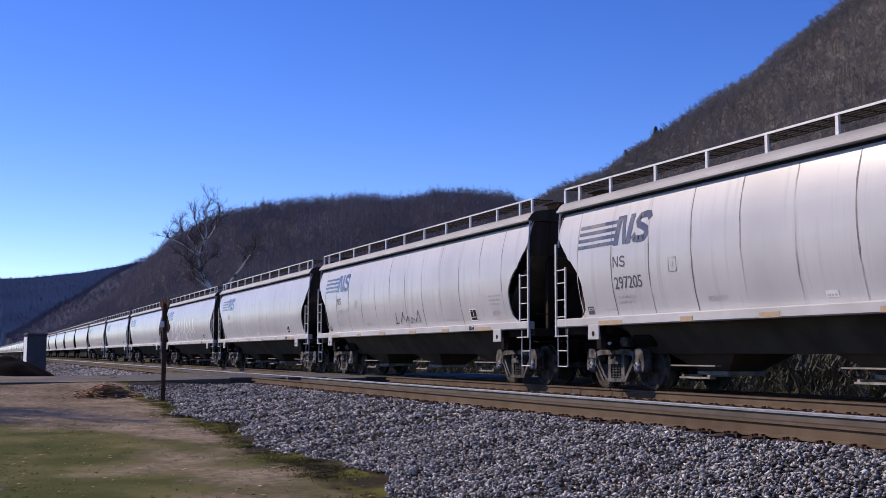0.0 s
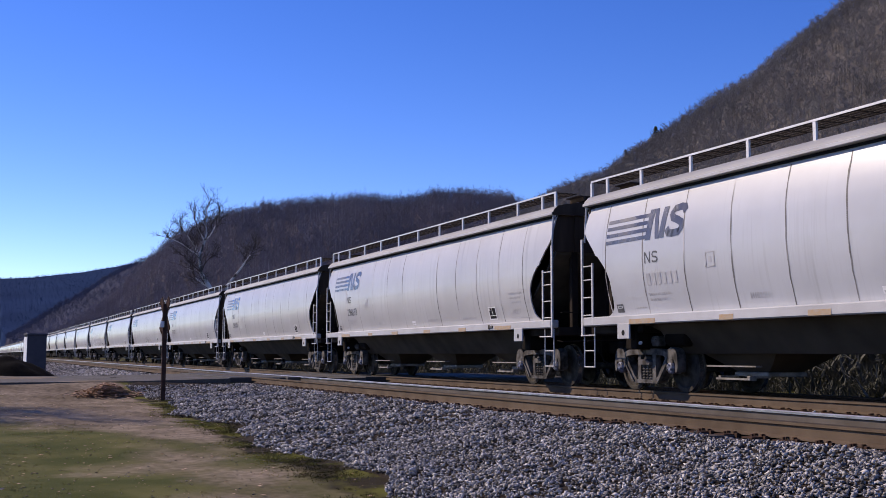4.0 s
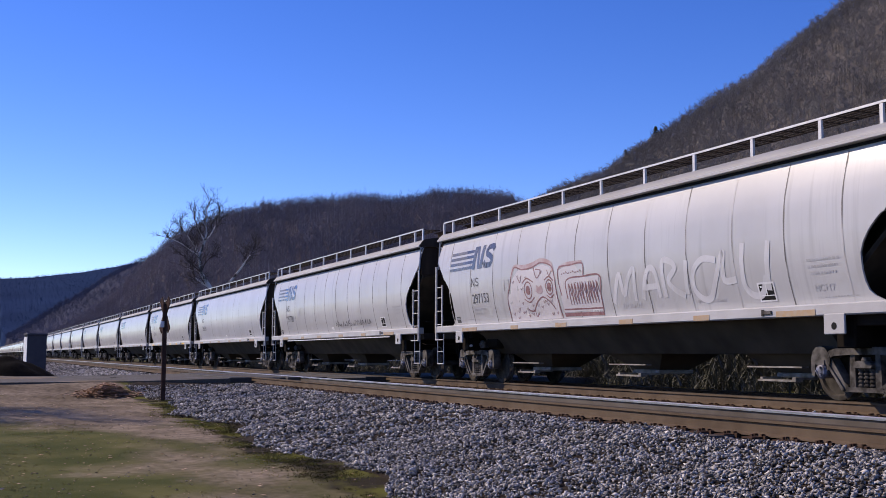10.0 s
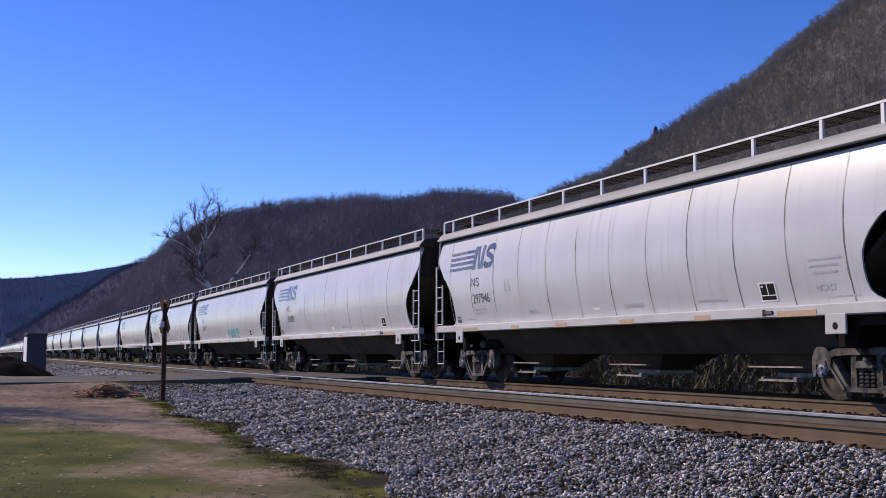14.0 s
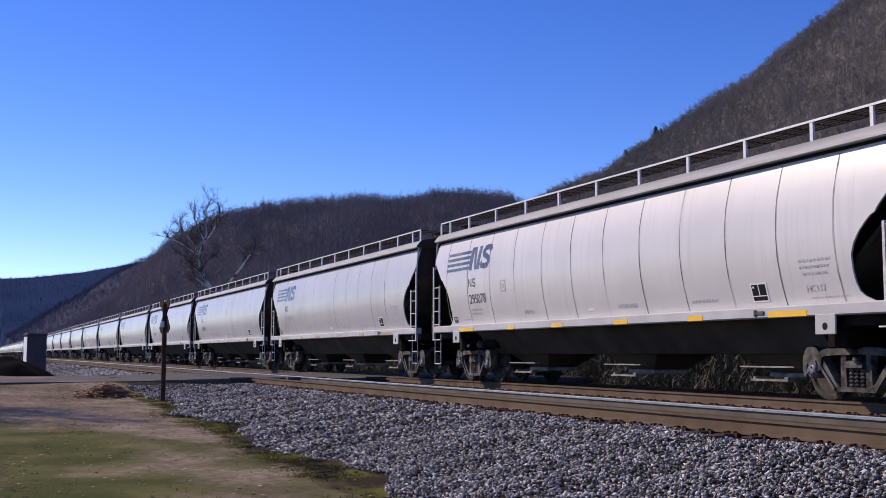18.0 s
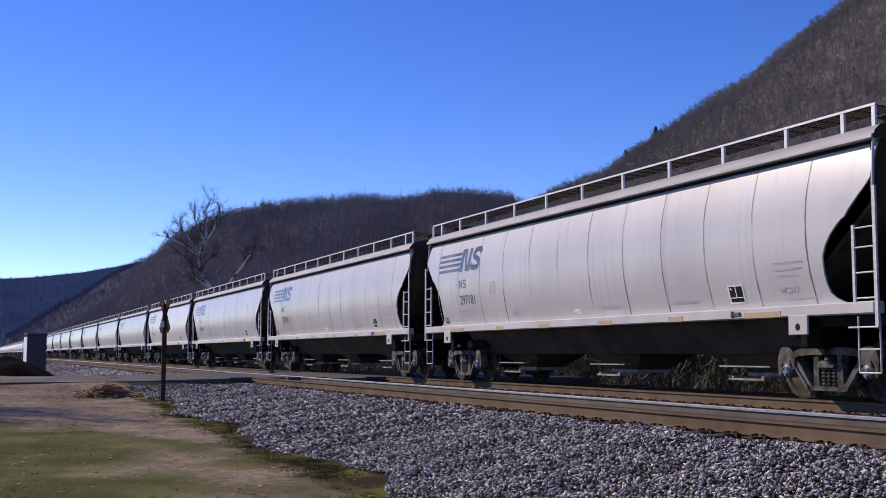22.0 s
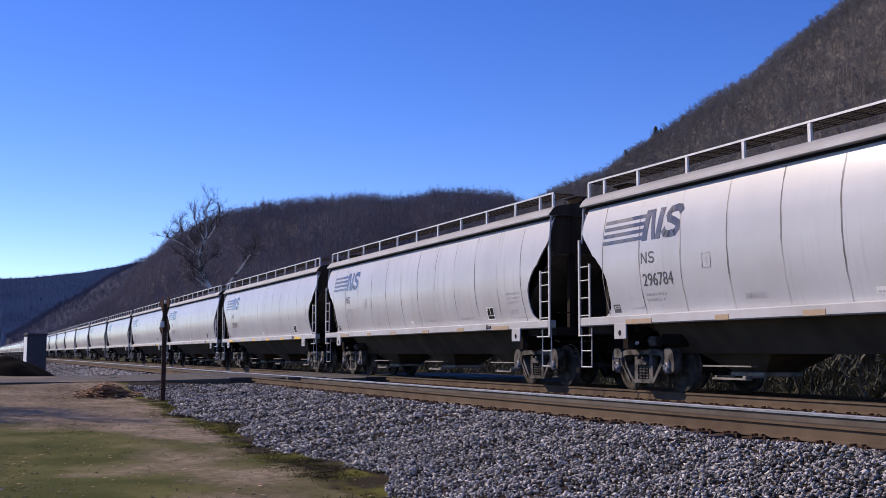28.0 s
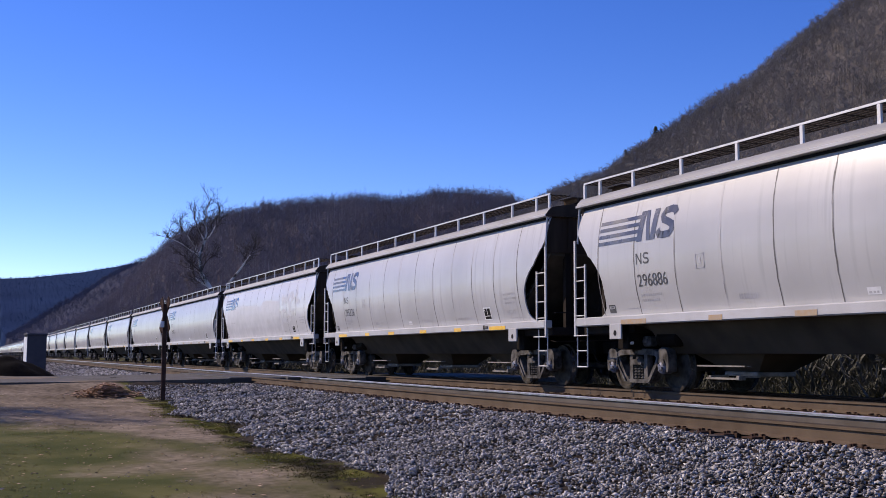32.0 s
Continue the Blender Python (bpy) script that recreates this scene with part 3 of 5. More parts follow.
def logo_shapes():
    """Four bars running into two slanted block shapes."""
    sh = Shape()
    def quad(pts, n=5):
        (ax, az), (bx, bz), (cx, cz), (dx, dz) = pts
        vs = []
        for i in range(n + 1):
            t = i / n
            vs += [(ax + (dx - ax) * t, 0, az + (dz - az) * t), (bx + (cx - bx) * t, 0, bz + (cz - bz) * t)]
        sh.add(vs, [(2 * i, 2 * i + 1, 2 * i + 3, 2 * i + 2) for i in range(n)])
    def slant(z):
        return (z - 2.86) * 0.22
    for i in range(4):
        z = 2.86 + i * 0.135
        quad([(0 + slant(z) * 0.4, z), (1.42 + slant(z), z), (1.42 + slant(z + 0.07), z + 0.07), (0 + slant(z + 0.07) * 0.4, z + 0.07)])
    def bar(x0, z0, x1, z1, w):
        quad([(x0 + 0.40 + slant(z0), z0), (x0 + 0.40 + w + slant(z0), z0), (x1 + 0.40 + w + slant(z1), z1), (x1 + 0.40 + slant(z1), z1)])
    bar(1.02, 2.83, 1.02, 3.40, 0.17)
    bar(1.19, 3.40, 1.36, 2.83, 0.12)
    bar(1.48, 2.83, 1.48, 3.40, 0.16)
    pts = [(0.52, 3.27), (0.47, 3.33), (0.36, 3.345), (0.18, 3.33), (0.11, 3.25), (0.17, 3.165), (0.33, 3.115), (0.46, 3.06), (0.50, 2.97), (0.42, 2.895), (0.24, 2.885), (0.10, 2.90), (0.04, 2.965)]
    for (ax, az), (bx, bz) in zip(pts, pts[1:]):           # one stroke of the second shape, in overlapping slabs
        l = math.hypot(bx - ax, bz - az)
        ex, ez = (bx - ax) / l * 0.03, (bz - az) / l * 0.03
        nx, nz = -(bz - az) / l * 0.065, (bx - ax) / l * 0.065
        cs = [(ax - ex + nx, az - ez + nz), (ax - ex - nx, az - ez - nz), (bx + ex - nx, bz + ez - nz), (bx + ex + nx, bz + ez + nz)]
        quad([(2.08 + x + slant(z), z) for x, z in cs], 2)
    return sh


def on_side(sh, u0, out=0.006):
    """Lays a flat drawing of (x, 0, z) on the curved side that faces the lawn."""
    sh.v = [(x + u0, -side_half_width(z) - out, z) for x, _, z in sh.v]
    return sh


BENDS = (1.6, 1.9, 2.2, 2.5, 2.8, 3.0, 3.2, 3.4, 3.6)


def strip(sh, u0, u1, z0, z1, out=0.004, n=1):
    """A painted field between z0 and z1 that follows the side's bends."""
    zs = [z0] + [z for z in BENDS if z0 < z < z1] + [z1]
    vs, fs = [], []
    for z in zs:
        vs += [(u0, -side_half_width(z) - out, z), (u1, -side_half_width(z) - out, z)]
    for i in range(len(zs) - 1):
        fs.append((2 * i, 2 * i + 1, 2 * i + 3, 2 * i + 2))
    return sh.add(vs, fs)


def truck_parts(car, cx, name="truck"):
    """A cast three-piece truck: bolster, and on each side a frame with two triangular windows round the spring nest."""
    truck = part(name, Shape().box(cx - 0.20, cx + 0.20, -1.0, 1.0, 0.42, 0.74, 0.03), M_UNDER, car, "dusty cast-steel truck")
    chord = [(-0.80, 0.61), (-0.81, 0.69), (-0.70, 0.77), (-0.55, 0.805), (-0.3, 0.82), (0.3, 0.82), (0.55, 0.805), (0.70, 0.77), (0.81, 0.69), (0.80, 0.61), (0.62, 0.685), (0.3, 0.705), (-0.3, 0.705), (-0.62, 0.685)]
    tie_leg = ((0.80, 0.58), (0.76, 0.66), (0.69, 0.66), (0.41, 0.29), (0.34, 0.25), (0.33, 0.165), (0.41, 0.160), (0.49, 0.20))
    column = ((0.31, 0.71), (0.21, 0.71), (0.20, 0.22), (0.33, 0.22))
    jaw = ((0.69, 0.64), (0.72, 0.73), (0.80, 0.81), (0.90, 0.84), (1.00, 0.82), (1.07, 0.76), (1.105, 0.66), (1.115, 0.48), (1.09, 0.38), (1.045, 0.37), (1.03, 0.42), (1.03, 0.54), (0.98, 0.60), (0.90, 0.62), (0.80, 0.60), (0.765, 0.54), (0.76, 0.46), (0.72, 0.48))
    for s in (-1, 1):
        def slab(sh, poly, q, inner, outer):
            sh.prism_y([(cx + q * x, z) for x, z in poly], min(s * inner, s * outer), max(s * inner, s * outer))
        sf = Shape()
        slab(sf, chord, 1, 0.92, 1.12)
        slab(sf, ((-0.40, 0.155), (0.40, 0.155), (0.37, 0.225), (-0.37, 0.225)), 1, 0.92, 1.11)
        for q in (-1, 1):
            slab(sf, tie_leg, q, 0.94, 1.10)
            slab(sf, [(x * 0.97 + 0.035, z - 0.012) for x, z in ((0.77, 0.585), (0.73, 0.595), (0.37, 0.20), (0.43, 0.19))], q, 1.09, 1.13)   # flange along the leg
            slab(sf, column, q, 0.95, 1.08)
        part("sideframe", sf, M_TRUCK, truck)
        for q in (-1, 1):
            pd = Shape()
            slab(pd, jaw, q, 0.93, 1.125)
            slab(pd, ((0.80, 0.55), (0.98, 0.55), (0.97, 0.62), (0.81, 0.62)), q, 0.95, 1.14)
            part("pedestal", pd, M_TRUCK, truck)
        for q in (-0.115, 0.0, 0.115):
            ring = []
            for k in range(5):
                ring += [(0.032, 0.225 + k * 0.058), (0.052, 0.243 + k * 0.058), (0.052, 0.258 + k * 0.058), (0.032, 0.276 + k * 0.058)]
            vs = [(cx + q + r * math.cos(j * math.pi / 4), s * 1.04 + r * math.sin(j * math.pi / 4), z) for r, z in ring for j in range(8)]
            fs = [(i * 8 + j, i * 8 + (j + 1) % 8, i * 8 + 8 + (j + 1) % 8, i * 8 + 8 + j) for i in range(len(ring) - 1) for j in range(8)]
            part("spring", Shape().add(vs, fs), M_TRUCK, truck)
        be = Shape()
        slab(be, ((-0.19, 0.51), (0.19, 0.51), (0.21, 0.56), (0.16, 0.60), (0.07, 0.615), (-0.07, 0.615), (-0.16, 0.60), (-0.21, 0.56)), 1, 0.90, 1.15)
        slab(be, ((-0.06, 0.62), (0.06, 0.62), (0.03, 0.67), (-0.03, 0.67)), 1, 0.98, 1.10)
        part("bolster_end", be, M_TRUCK, truck)
    return truck


def wheelset(car, cx):
    sh = Shape()
    sh.tube([(0, -1.0, 0), (0, 1.0, 0)], 0.075, 10)
    ws = part("wheelset", sh, M_WHEEL, car, "steel wheelset with polished treads", at=pose(cx, 0, 0.457))
    for s in (-1, 1):
        w = Shape()
        w.lathe_y([(0.09, s * 0.84), (0.14, s * 0.83), (0.17, s * 0.79), (0.36, s * 0.765), (0.385, s * 0.80), (0.44, s * 0.80), (0.457, s * 0.79),
                   (0.458, s * 0.70), (0.483, s * 0.685), (0.483, s * 0.665), (0.39, s * 0.66), (0.36, s * 0.70), (0.17, s * 0.72), (0.09, s * 0.66)], 0, 0, 32)
        for i in range(len(w.f)):
            if 6 * 32 <= i < 7 * 32:
                w.m[i] = 1
        part("wheel", w, [M_WHEEL, M_TREAD], ws, smooth=True)
        c = Shape().lathe_y([(0.115, s * 0.93), (0.120, s * 1.12), (0.095, s * 1.15), (0.05, s * 1.165)], 0, 0, 14)
        for k in range(3):
            t = 2 * math.pi * k / 3
            c.lathe_y([(0.02, s * 1.14), (0.018, s * 1.18)], 0.06 * math.cos(t), 0.06 * math.sin(t), 6)
        part("bearing_cap", c, M_CAP, ws)
    return ws


def ladder(car, q, s, lo=0.62, hi=3.0):
    """A side ladder at the end q (-1, 1) on the side s; its outer stile stands on the end post's line."""
    u0, u1 = q * (XE + 0.07), q * (XE - 0.41)
    y = s * 1.60
    sh = Shape()
    sh.box(min(u0, u0 - q * 0.06), max(u0, u0 - q * 0.06), min(y, y - s * 0.035), max(y, y - s * 0.035), lo + 0.45, 3.07)
    sh.box(min(u1, u1 + q * 0.05), max(u1, u1 + q * 0.05), min(y, y - s * 0.03), max(y, y - s * 0.03), 1.30, 2.55)
    for z in (1.50, 1.86, 2.22, 2.50):
        sh.tube([(u0, y - s * 0.02, z), (u1, y - s * 0.02, z)], 0.013, 6)
    part("ladder", sh, M_LADDER, car, "white-painted side ladder")
    st = Shape()
    pts = [(u0 - q * 0.03, y - s * 0.06, 1.25), (u0 - q * 0.03, y - s * 0.06, 0.45), (u1 + q * 0.03, y - s * 0.06, 0.45), (u1 + q * 0.03, y - s * 0.06, 1.25)]
    for a, b in zip(pts, pts[1:]):
        st.tube([a, b], 0.014, 6)
    st.tube([(u0 - q * 0.03, y - s * 0.06, 0.78), (u1 + q * 0.03, y - s * 0.06, 0.78)], 0.013, 6)
    st.tube([(u0 + q * 0.0, y, 1.09), (u1 - q * 0.1, y, 1.09)], 0.014, 6)
    part("sill_step", st, M_LADDER, car)


def lying_drum(u, y, z, r, length):
    """Vertices and faces of a domed drum lying along the car."""
    prof = [(-0.5, 0.25), (-0.47, 0.7), (-0.40, 1.0), (0.40, 1.0), (0.47, 0.7), (0.5, 0.25)]
    n = 12
    vs = [(u + a * length, y + r * b * math.cos(2 * math.pi * k / n), z + r * b * math.sin(2 * math.pi * k / n)) for a, b in prof for k in range(n)]
    fs = [(i * n + k, i * n + (k + 1) % n, (i + 1) * n + (k + 1) % n, (i + 1) * n + k) for i in range(len(prof) - 1) for k in range(n)]
    fs += [tuple(range(n)), tuple((len(prof) - 1) * n + k for k in range(n - 1, -1, -1))]
    return vs, fs


def make_car():
    car = tagged(new("hopper_car"), "weathered pale grey covered hopper car with faded dark lettering", "freight car", "cars of the freight train")
    for s in (-1, 1):
        part("side_sheet", side_sheet(s), M_CAR, car, "pale grey curved side sheet with rain streaks", smooth=True)
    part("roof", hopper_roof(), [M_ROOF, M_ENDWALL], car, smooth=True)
    for s in (-1, 1):
        part("roof_lip", Shape().prism_x([(s * 1.553, 3.752), (s * 1.572, 3.756), (s * 1.572, 3.80), (s * 1.556, 3.812)], -XE - 0.02, XE + 0.02), M_SILL, car)
        # black strip draws the shade line under the roof lip
        part("eave_seam", Shape().prism_x([(s * 1.442, 3.695), (s * 1.462, 3.695), (s * 1.455, 3.744), (s * 1.40, 3.744)], -XE + 0.02, XE - 0.02), M_BLACKP, car)
    # hatch in M_END: the shade under the running boards is its colour
    hatch = Shape().prism_x([(-0.60, 4.06), (-0.60, 4.13), (-0.50, 4.17), (0.50, 4.17), (0.60, 4.13), (0.60, 4.06)], -8.1, 8.1)
    part("trough_hatch", hatch, M_END, car, "trough hatch along the roof, its shade painted dark")
    for s in (-1, 1):
        part("side_sill", Shape().box(-XE, XE, min(s * 1.60, s * 1.40), max(s * 1.60, s * 1.40), Z_SILL0, Z_SILL1, 0.02), M_SILL, car)
        rb = Shape()
        for i in range(5):                                # open grating: five bars and cross slats
            y = s * (1.36 - 0.115 * i)
            rb.box(-XE + 0.08, XE - 0.08, y - 0.022, y + 0.022, 4.245, 4.262)
        for i in range(43):
            u = -XE + 0.12 + i * (2 * XE - 0.24) / 42
            rb.box(u - 0.012, u + 0.012, min(s * 1.39, s * 0.87), max(s * 1.39, s * 0.87), 4.247, 4.26)
        # grating in M_END holds the underside's shade; only board_edge stays light
        part("running_board", rb, M_END, car, "roof running board with its underside shade painted dark")
        part("board_edge", Shape().box(-XE + 0.06, XE - 0.06, min(s * 1.415, s * 1.40), max(s * 1.415, s * 1.40), 4.248, 4.283), M_BOARD, car)
        for u in (-8.45, -7.82, -6.55, -4.91, -3.27, -1.64, 0.0, 1.64, 3.27, 4.91, 6.55, 7.82, 8.45):
            part("board_support", Shape().box(u - 0.034, u + 0.034, min(s * 1.425, s * 1.385), max(s * 1.425, s * 1.385), 3.93, 4.24), M_BOARD, car)
        for q in (-1, 1):
            gr = Shape().tube([(q * 8.45, s * 1.43, 3.92), (q * (XE - 0.02), s * 1.43, 3.92), (q * (XE - 0.02), s * 1.47, 3.70)], 0.018, 6)
            part("roof_handhold", gr, M_BOARD, car)
            part("jacking_pad", Shape().box(q * 6.95 - 0.22, q * 6.95 + 0.22, min(s * 1.612, s * 1.575), max(s * 1.612, s * 1.575), 1.0, 1.30, 0.01), M_SILL, car)
            # no opening is cut: a black disc paints the hole's dark inside
            part("pad_hole", Shape().lathe_y([(0.055, s * 1.613), (0.055, s * 1.616)], q * 6.95, 1.12, 12), M_BLACKP, car)
            ladder(car, q, s)
    # end structure: end wall, slope sheet, posts, platform, their shade in the paints
    for q in (-1, 1):
        xo = Shape()
        for i in range(5):
            a = q * (XE - 0.10 - 0.13 * i)
            xo.box(a - 0.045, a + 0.045, -0.84, 0.84, 4.205, 4.225)
        for y in (-0.7, -0.35, 0.0, 0.35, 0.7):
            xo.box(min(q * (XE - 0.05), q * (XE - 0.68)), max(q * (XE - 0.05), q * (XE - 0.68)), y - 0.02, y + 0.02, 4.12, 4.205)
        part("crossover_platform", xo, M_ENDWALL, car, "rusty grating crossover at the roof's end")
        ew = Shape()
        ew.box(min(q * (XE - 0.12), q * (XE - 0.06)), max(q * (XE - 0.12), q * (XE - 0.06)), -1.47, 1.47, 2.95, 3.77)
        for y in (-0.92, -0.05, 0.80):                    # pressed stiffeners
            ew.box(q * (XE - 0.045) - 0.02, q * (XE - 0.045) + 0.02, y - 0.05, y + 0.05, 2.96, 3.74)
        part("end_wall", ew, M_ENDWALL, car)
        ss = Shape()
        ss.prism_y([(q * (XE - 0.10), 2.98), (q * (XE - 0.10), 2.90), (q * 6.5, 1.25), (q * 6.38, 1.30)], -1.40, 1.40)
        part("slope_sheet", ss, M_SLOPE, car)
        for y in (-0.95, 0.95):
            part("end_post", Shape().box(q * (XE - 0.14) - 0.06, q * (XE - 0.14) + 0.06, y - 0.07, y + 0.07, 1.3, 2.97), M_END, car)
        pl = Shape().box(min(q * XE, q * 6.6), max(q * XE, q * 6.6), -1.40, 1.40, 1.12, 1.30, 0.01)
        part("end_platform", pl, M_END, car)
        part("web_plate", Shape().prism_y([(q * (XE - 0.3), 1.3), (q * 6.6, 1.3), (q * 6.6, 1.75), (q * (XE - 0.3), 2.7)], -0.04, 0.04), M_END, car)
        part("coupler", Shape().box(min(q * 8.4, q * 9.235), max(q * 8.4, q * 9.235), -0.12, 0.12, 0.72, 0.98, 0.03).box(min(q * 8.95, q * 9.245), max(q * 8.95, q * 9.245), -0.2, 0.2, 0.70, 1.0, 0.05), M_UNDER, car)
        part("corner_post", Shape().tube([(q * (XE - 0.02), -1.55, 3.0), (q * (XE - 0.02), -1.50, 3.76)], 0.022, 6), M_LADDER, car)
        air = Shape().tube([(q * 8.5, -0.4, 0.85), (q * 8.8, -0.42, 0.55), (q * 9.1, -0.30, 0.45), (q * 9.23, -0.1, 0.5)], 0.025, 6)
        part("air_hose", air, M_UNDER, car)
    part("brake_wheel", Shape().tube([(XE + 0.05, 0.35 + 0.28 * math.cos(t * math.pi / 6), 2.6 + 0.28 * math.sin(t * math.pi / 6)) for t in range(13)], 0.02, 6), M_END, car)
    part("sill_latch", Shape().box(5.33, 5.55, -1.625, -1.60, 1.33, 1.39, 0.006).box(5.30, 5.36, -1.615, -1.60, 1.31, 1.41), M_TRUCK, car)
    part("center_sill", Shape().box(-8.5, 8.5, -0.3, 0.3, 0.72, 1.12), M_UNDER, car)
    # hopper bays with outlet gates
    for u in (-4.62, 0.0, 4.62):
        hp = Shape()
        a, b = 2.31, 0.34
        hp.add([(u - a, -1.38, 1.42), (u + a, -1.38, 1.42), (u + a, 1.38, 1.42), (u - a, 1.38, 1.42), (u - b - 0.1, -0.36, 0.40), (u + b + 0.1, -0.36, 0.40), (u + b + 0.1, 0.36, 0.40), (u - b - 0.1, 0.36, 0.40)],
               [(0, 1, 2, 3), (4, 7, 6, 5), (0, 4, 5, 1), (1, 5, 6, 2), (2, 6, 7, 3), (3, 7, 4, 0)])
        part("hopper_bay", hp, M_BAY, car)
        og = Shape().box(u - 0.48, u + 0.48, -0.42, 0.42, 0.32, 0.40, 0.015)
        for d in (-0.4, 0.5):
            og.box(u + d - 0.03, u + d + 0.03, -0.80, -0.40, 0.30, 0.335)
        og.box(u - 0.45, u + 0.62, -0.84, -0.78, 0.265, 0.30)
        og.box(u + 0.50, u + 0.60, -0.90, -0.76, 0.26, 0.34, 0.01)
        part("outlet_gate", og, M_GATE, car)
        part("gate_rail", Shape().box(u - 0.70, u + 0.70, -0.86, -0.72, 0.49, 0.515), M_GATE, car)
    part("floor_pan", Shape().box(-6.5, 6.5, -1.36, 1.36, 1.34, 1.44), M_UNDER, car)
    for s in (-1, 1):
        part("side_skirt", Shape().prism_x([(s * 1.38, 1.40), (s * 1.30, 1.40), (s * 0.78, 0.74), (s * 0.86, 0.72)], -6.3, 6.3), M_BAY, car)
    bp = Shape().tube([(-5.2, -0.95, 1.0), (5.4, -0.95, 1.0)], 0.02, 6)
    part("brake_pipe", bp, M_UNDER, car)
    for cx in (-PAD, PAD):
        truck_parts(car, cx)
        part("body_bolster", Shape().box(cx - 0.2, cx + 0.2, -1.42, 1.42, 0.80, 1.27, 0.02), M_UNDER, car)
        for d in (-0.889, 0.889):
            wheelset(car, cx + d)
    # air brake gear slung under the side at one end
    tank = Shape()
    tank.add(*lying_drum(-5.9, -1.02, 1.0, 0.15, 0.75))
    part("air_reservoir", tank, M_UNDER, car, smooth=True)
    part("brake_valve", Shape().box(-6.75, -6.5, -1.12, -0.92, 0.86, 1.06, 0.03).box(-6.70, -6.55, -1.16, -1.10, 0.92, 1.0, 0.015), M_TRUCK, car)
    part("release_handle", Shape().tube([(-7.30, -1.15, 0.93), (-7.1, -1.28, 0.90), (-6.95, -1.34, 0.89), (-6.72, -1.36, 0.93)], 0.034, 8), M_WHITEP, car)
    part("brake_rod", Shape().tube([(-6.5, -0.7, 0.80), (5.6, -0.55, 0.86)], 0.018, 6), M_UNDER, car)
    for q in (-1, 1):
        part("end_grab_iron", Shape().tube([(q * (XE + 0.01), -1.35, 1.62), (q * (XE + 0.07), -1.35, 1.62), (q * (XE + 0.07), -0.75, 1.62), (q * (XE + 0.01), -0.75, 1.62)], 0.014, 6), M_END, car)
        part("uncoupling_lever", Shape().tube([(q * (XE + 0.03), -1.45, 1.0), (q * (XE + 0.16), -1.40, 0.98), (q * (XE + 0.16), -0.3, 1.02)], 0.014, 6), M_END, car)
        part("roof_grab_iron", Shape().tube([(q * (XE + 0.02), 0.90, 4.02), (q * (XE + 0.02), 0.90, 4.16), (q * (XE + 0.02), 1.36, 4.13), (q * (XE + 0.02), 1.36, 3.98)], 0.016, 6), M_LADDER, car)
    # drawn marks
    for u in SEAMS:
        r = random.Random(int(u * 100))
        zs = [1.47 + 0.146 * i for i in range(16)]
        sh = Shape()
        sh.add([(u + 0.012 * math.sin(z * 2.6 + u * 5) + r.gauss(0, 0.002) + e * r.uniform(0.009, 0.019), -side_half_width(z) - 0.003, z) for z in zs for e in (-1, 1)], [(2 * i, 2 * i + 1, 2 * i + 3, 2 * i + 2) for i in range(15)])
        part("weld_seam", sh, M_SEAM, car)
    return car


def ribbon(sh, pts, w, out=0.008):
    """A painted stroke of width w along points of (u, z) on the curved side."""
    vs = []
    for i, (u, z) in enumerate(pts):
        du, dz = pts[min(i + 1, len(pts) - 1)][0] - pts[max(i - 1, 0)][0], pts[min(i + 1, len(pts) - 1)][1] - pts[max(i - 1, 0)][1]
        l = math.hypot(du, dz) or 1.0
        for q in (-0.5, 0.5):
            zz = z + q * w * du / l
            vs.append((u - q * w * dz / l, -side_half_width(zz) - out, zz))
    return sh.add(vs, [(2 * i, 2 * i + 1, 2 * i + 3, 2 * i + 2) for i in range(len(pts) - 1)])


def curve(pts, n=5):
    out = []
    for (a, b), (c, d) in zip(pts, pts[1:]):
        out += [(a + (c - a) * i / n, b + (d - b) * i / n) for i in range(n)]
    return out + [pts[-1]]


def bend(pts, n=6):
    """A smooth line through the given points."""
    out = []
    for i in range(len(pts) - 1):
        p0, p1, p2, p3 = pts[max(i - 1, 0)], pts[i], pts[i + 1], pts[min(i + 2, len(pts) - 1)]
        for k in range(n):
            t = k / n
            out.append(tuple(0.5 * (2 * b + (c - a) * t + (2 * a - 5 * b + 4 * c - d) * t * t + (3 * b - a - 3 * c + d) * t ** 3) for a, b, c, d in zip(p0, p1, p2, p3)))
    return out + [pts[-1]]


def words(sh, u0, u1, z, h, seed, out=0.005):
    """A line of worn print: short bars with gaps."""
    r = random.Random(seed)
    u = u0
    while u < u1:
        w = r.uniform(0.02, 0.07)
        strip(sh, u, min(u + w, u1), z, z + h, out)
        u += w + r.uniform(0.012, 0.035)
    return sh


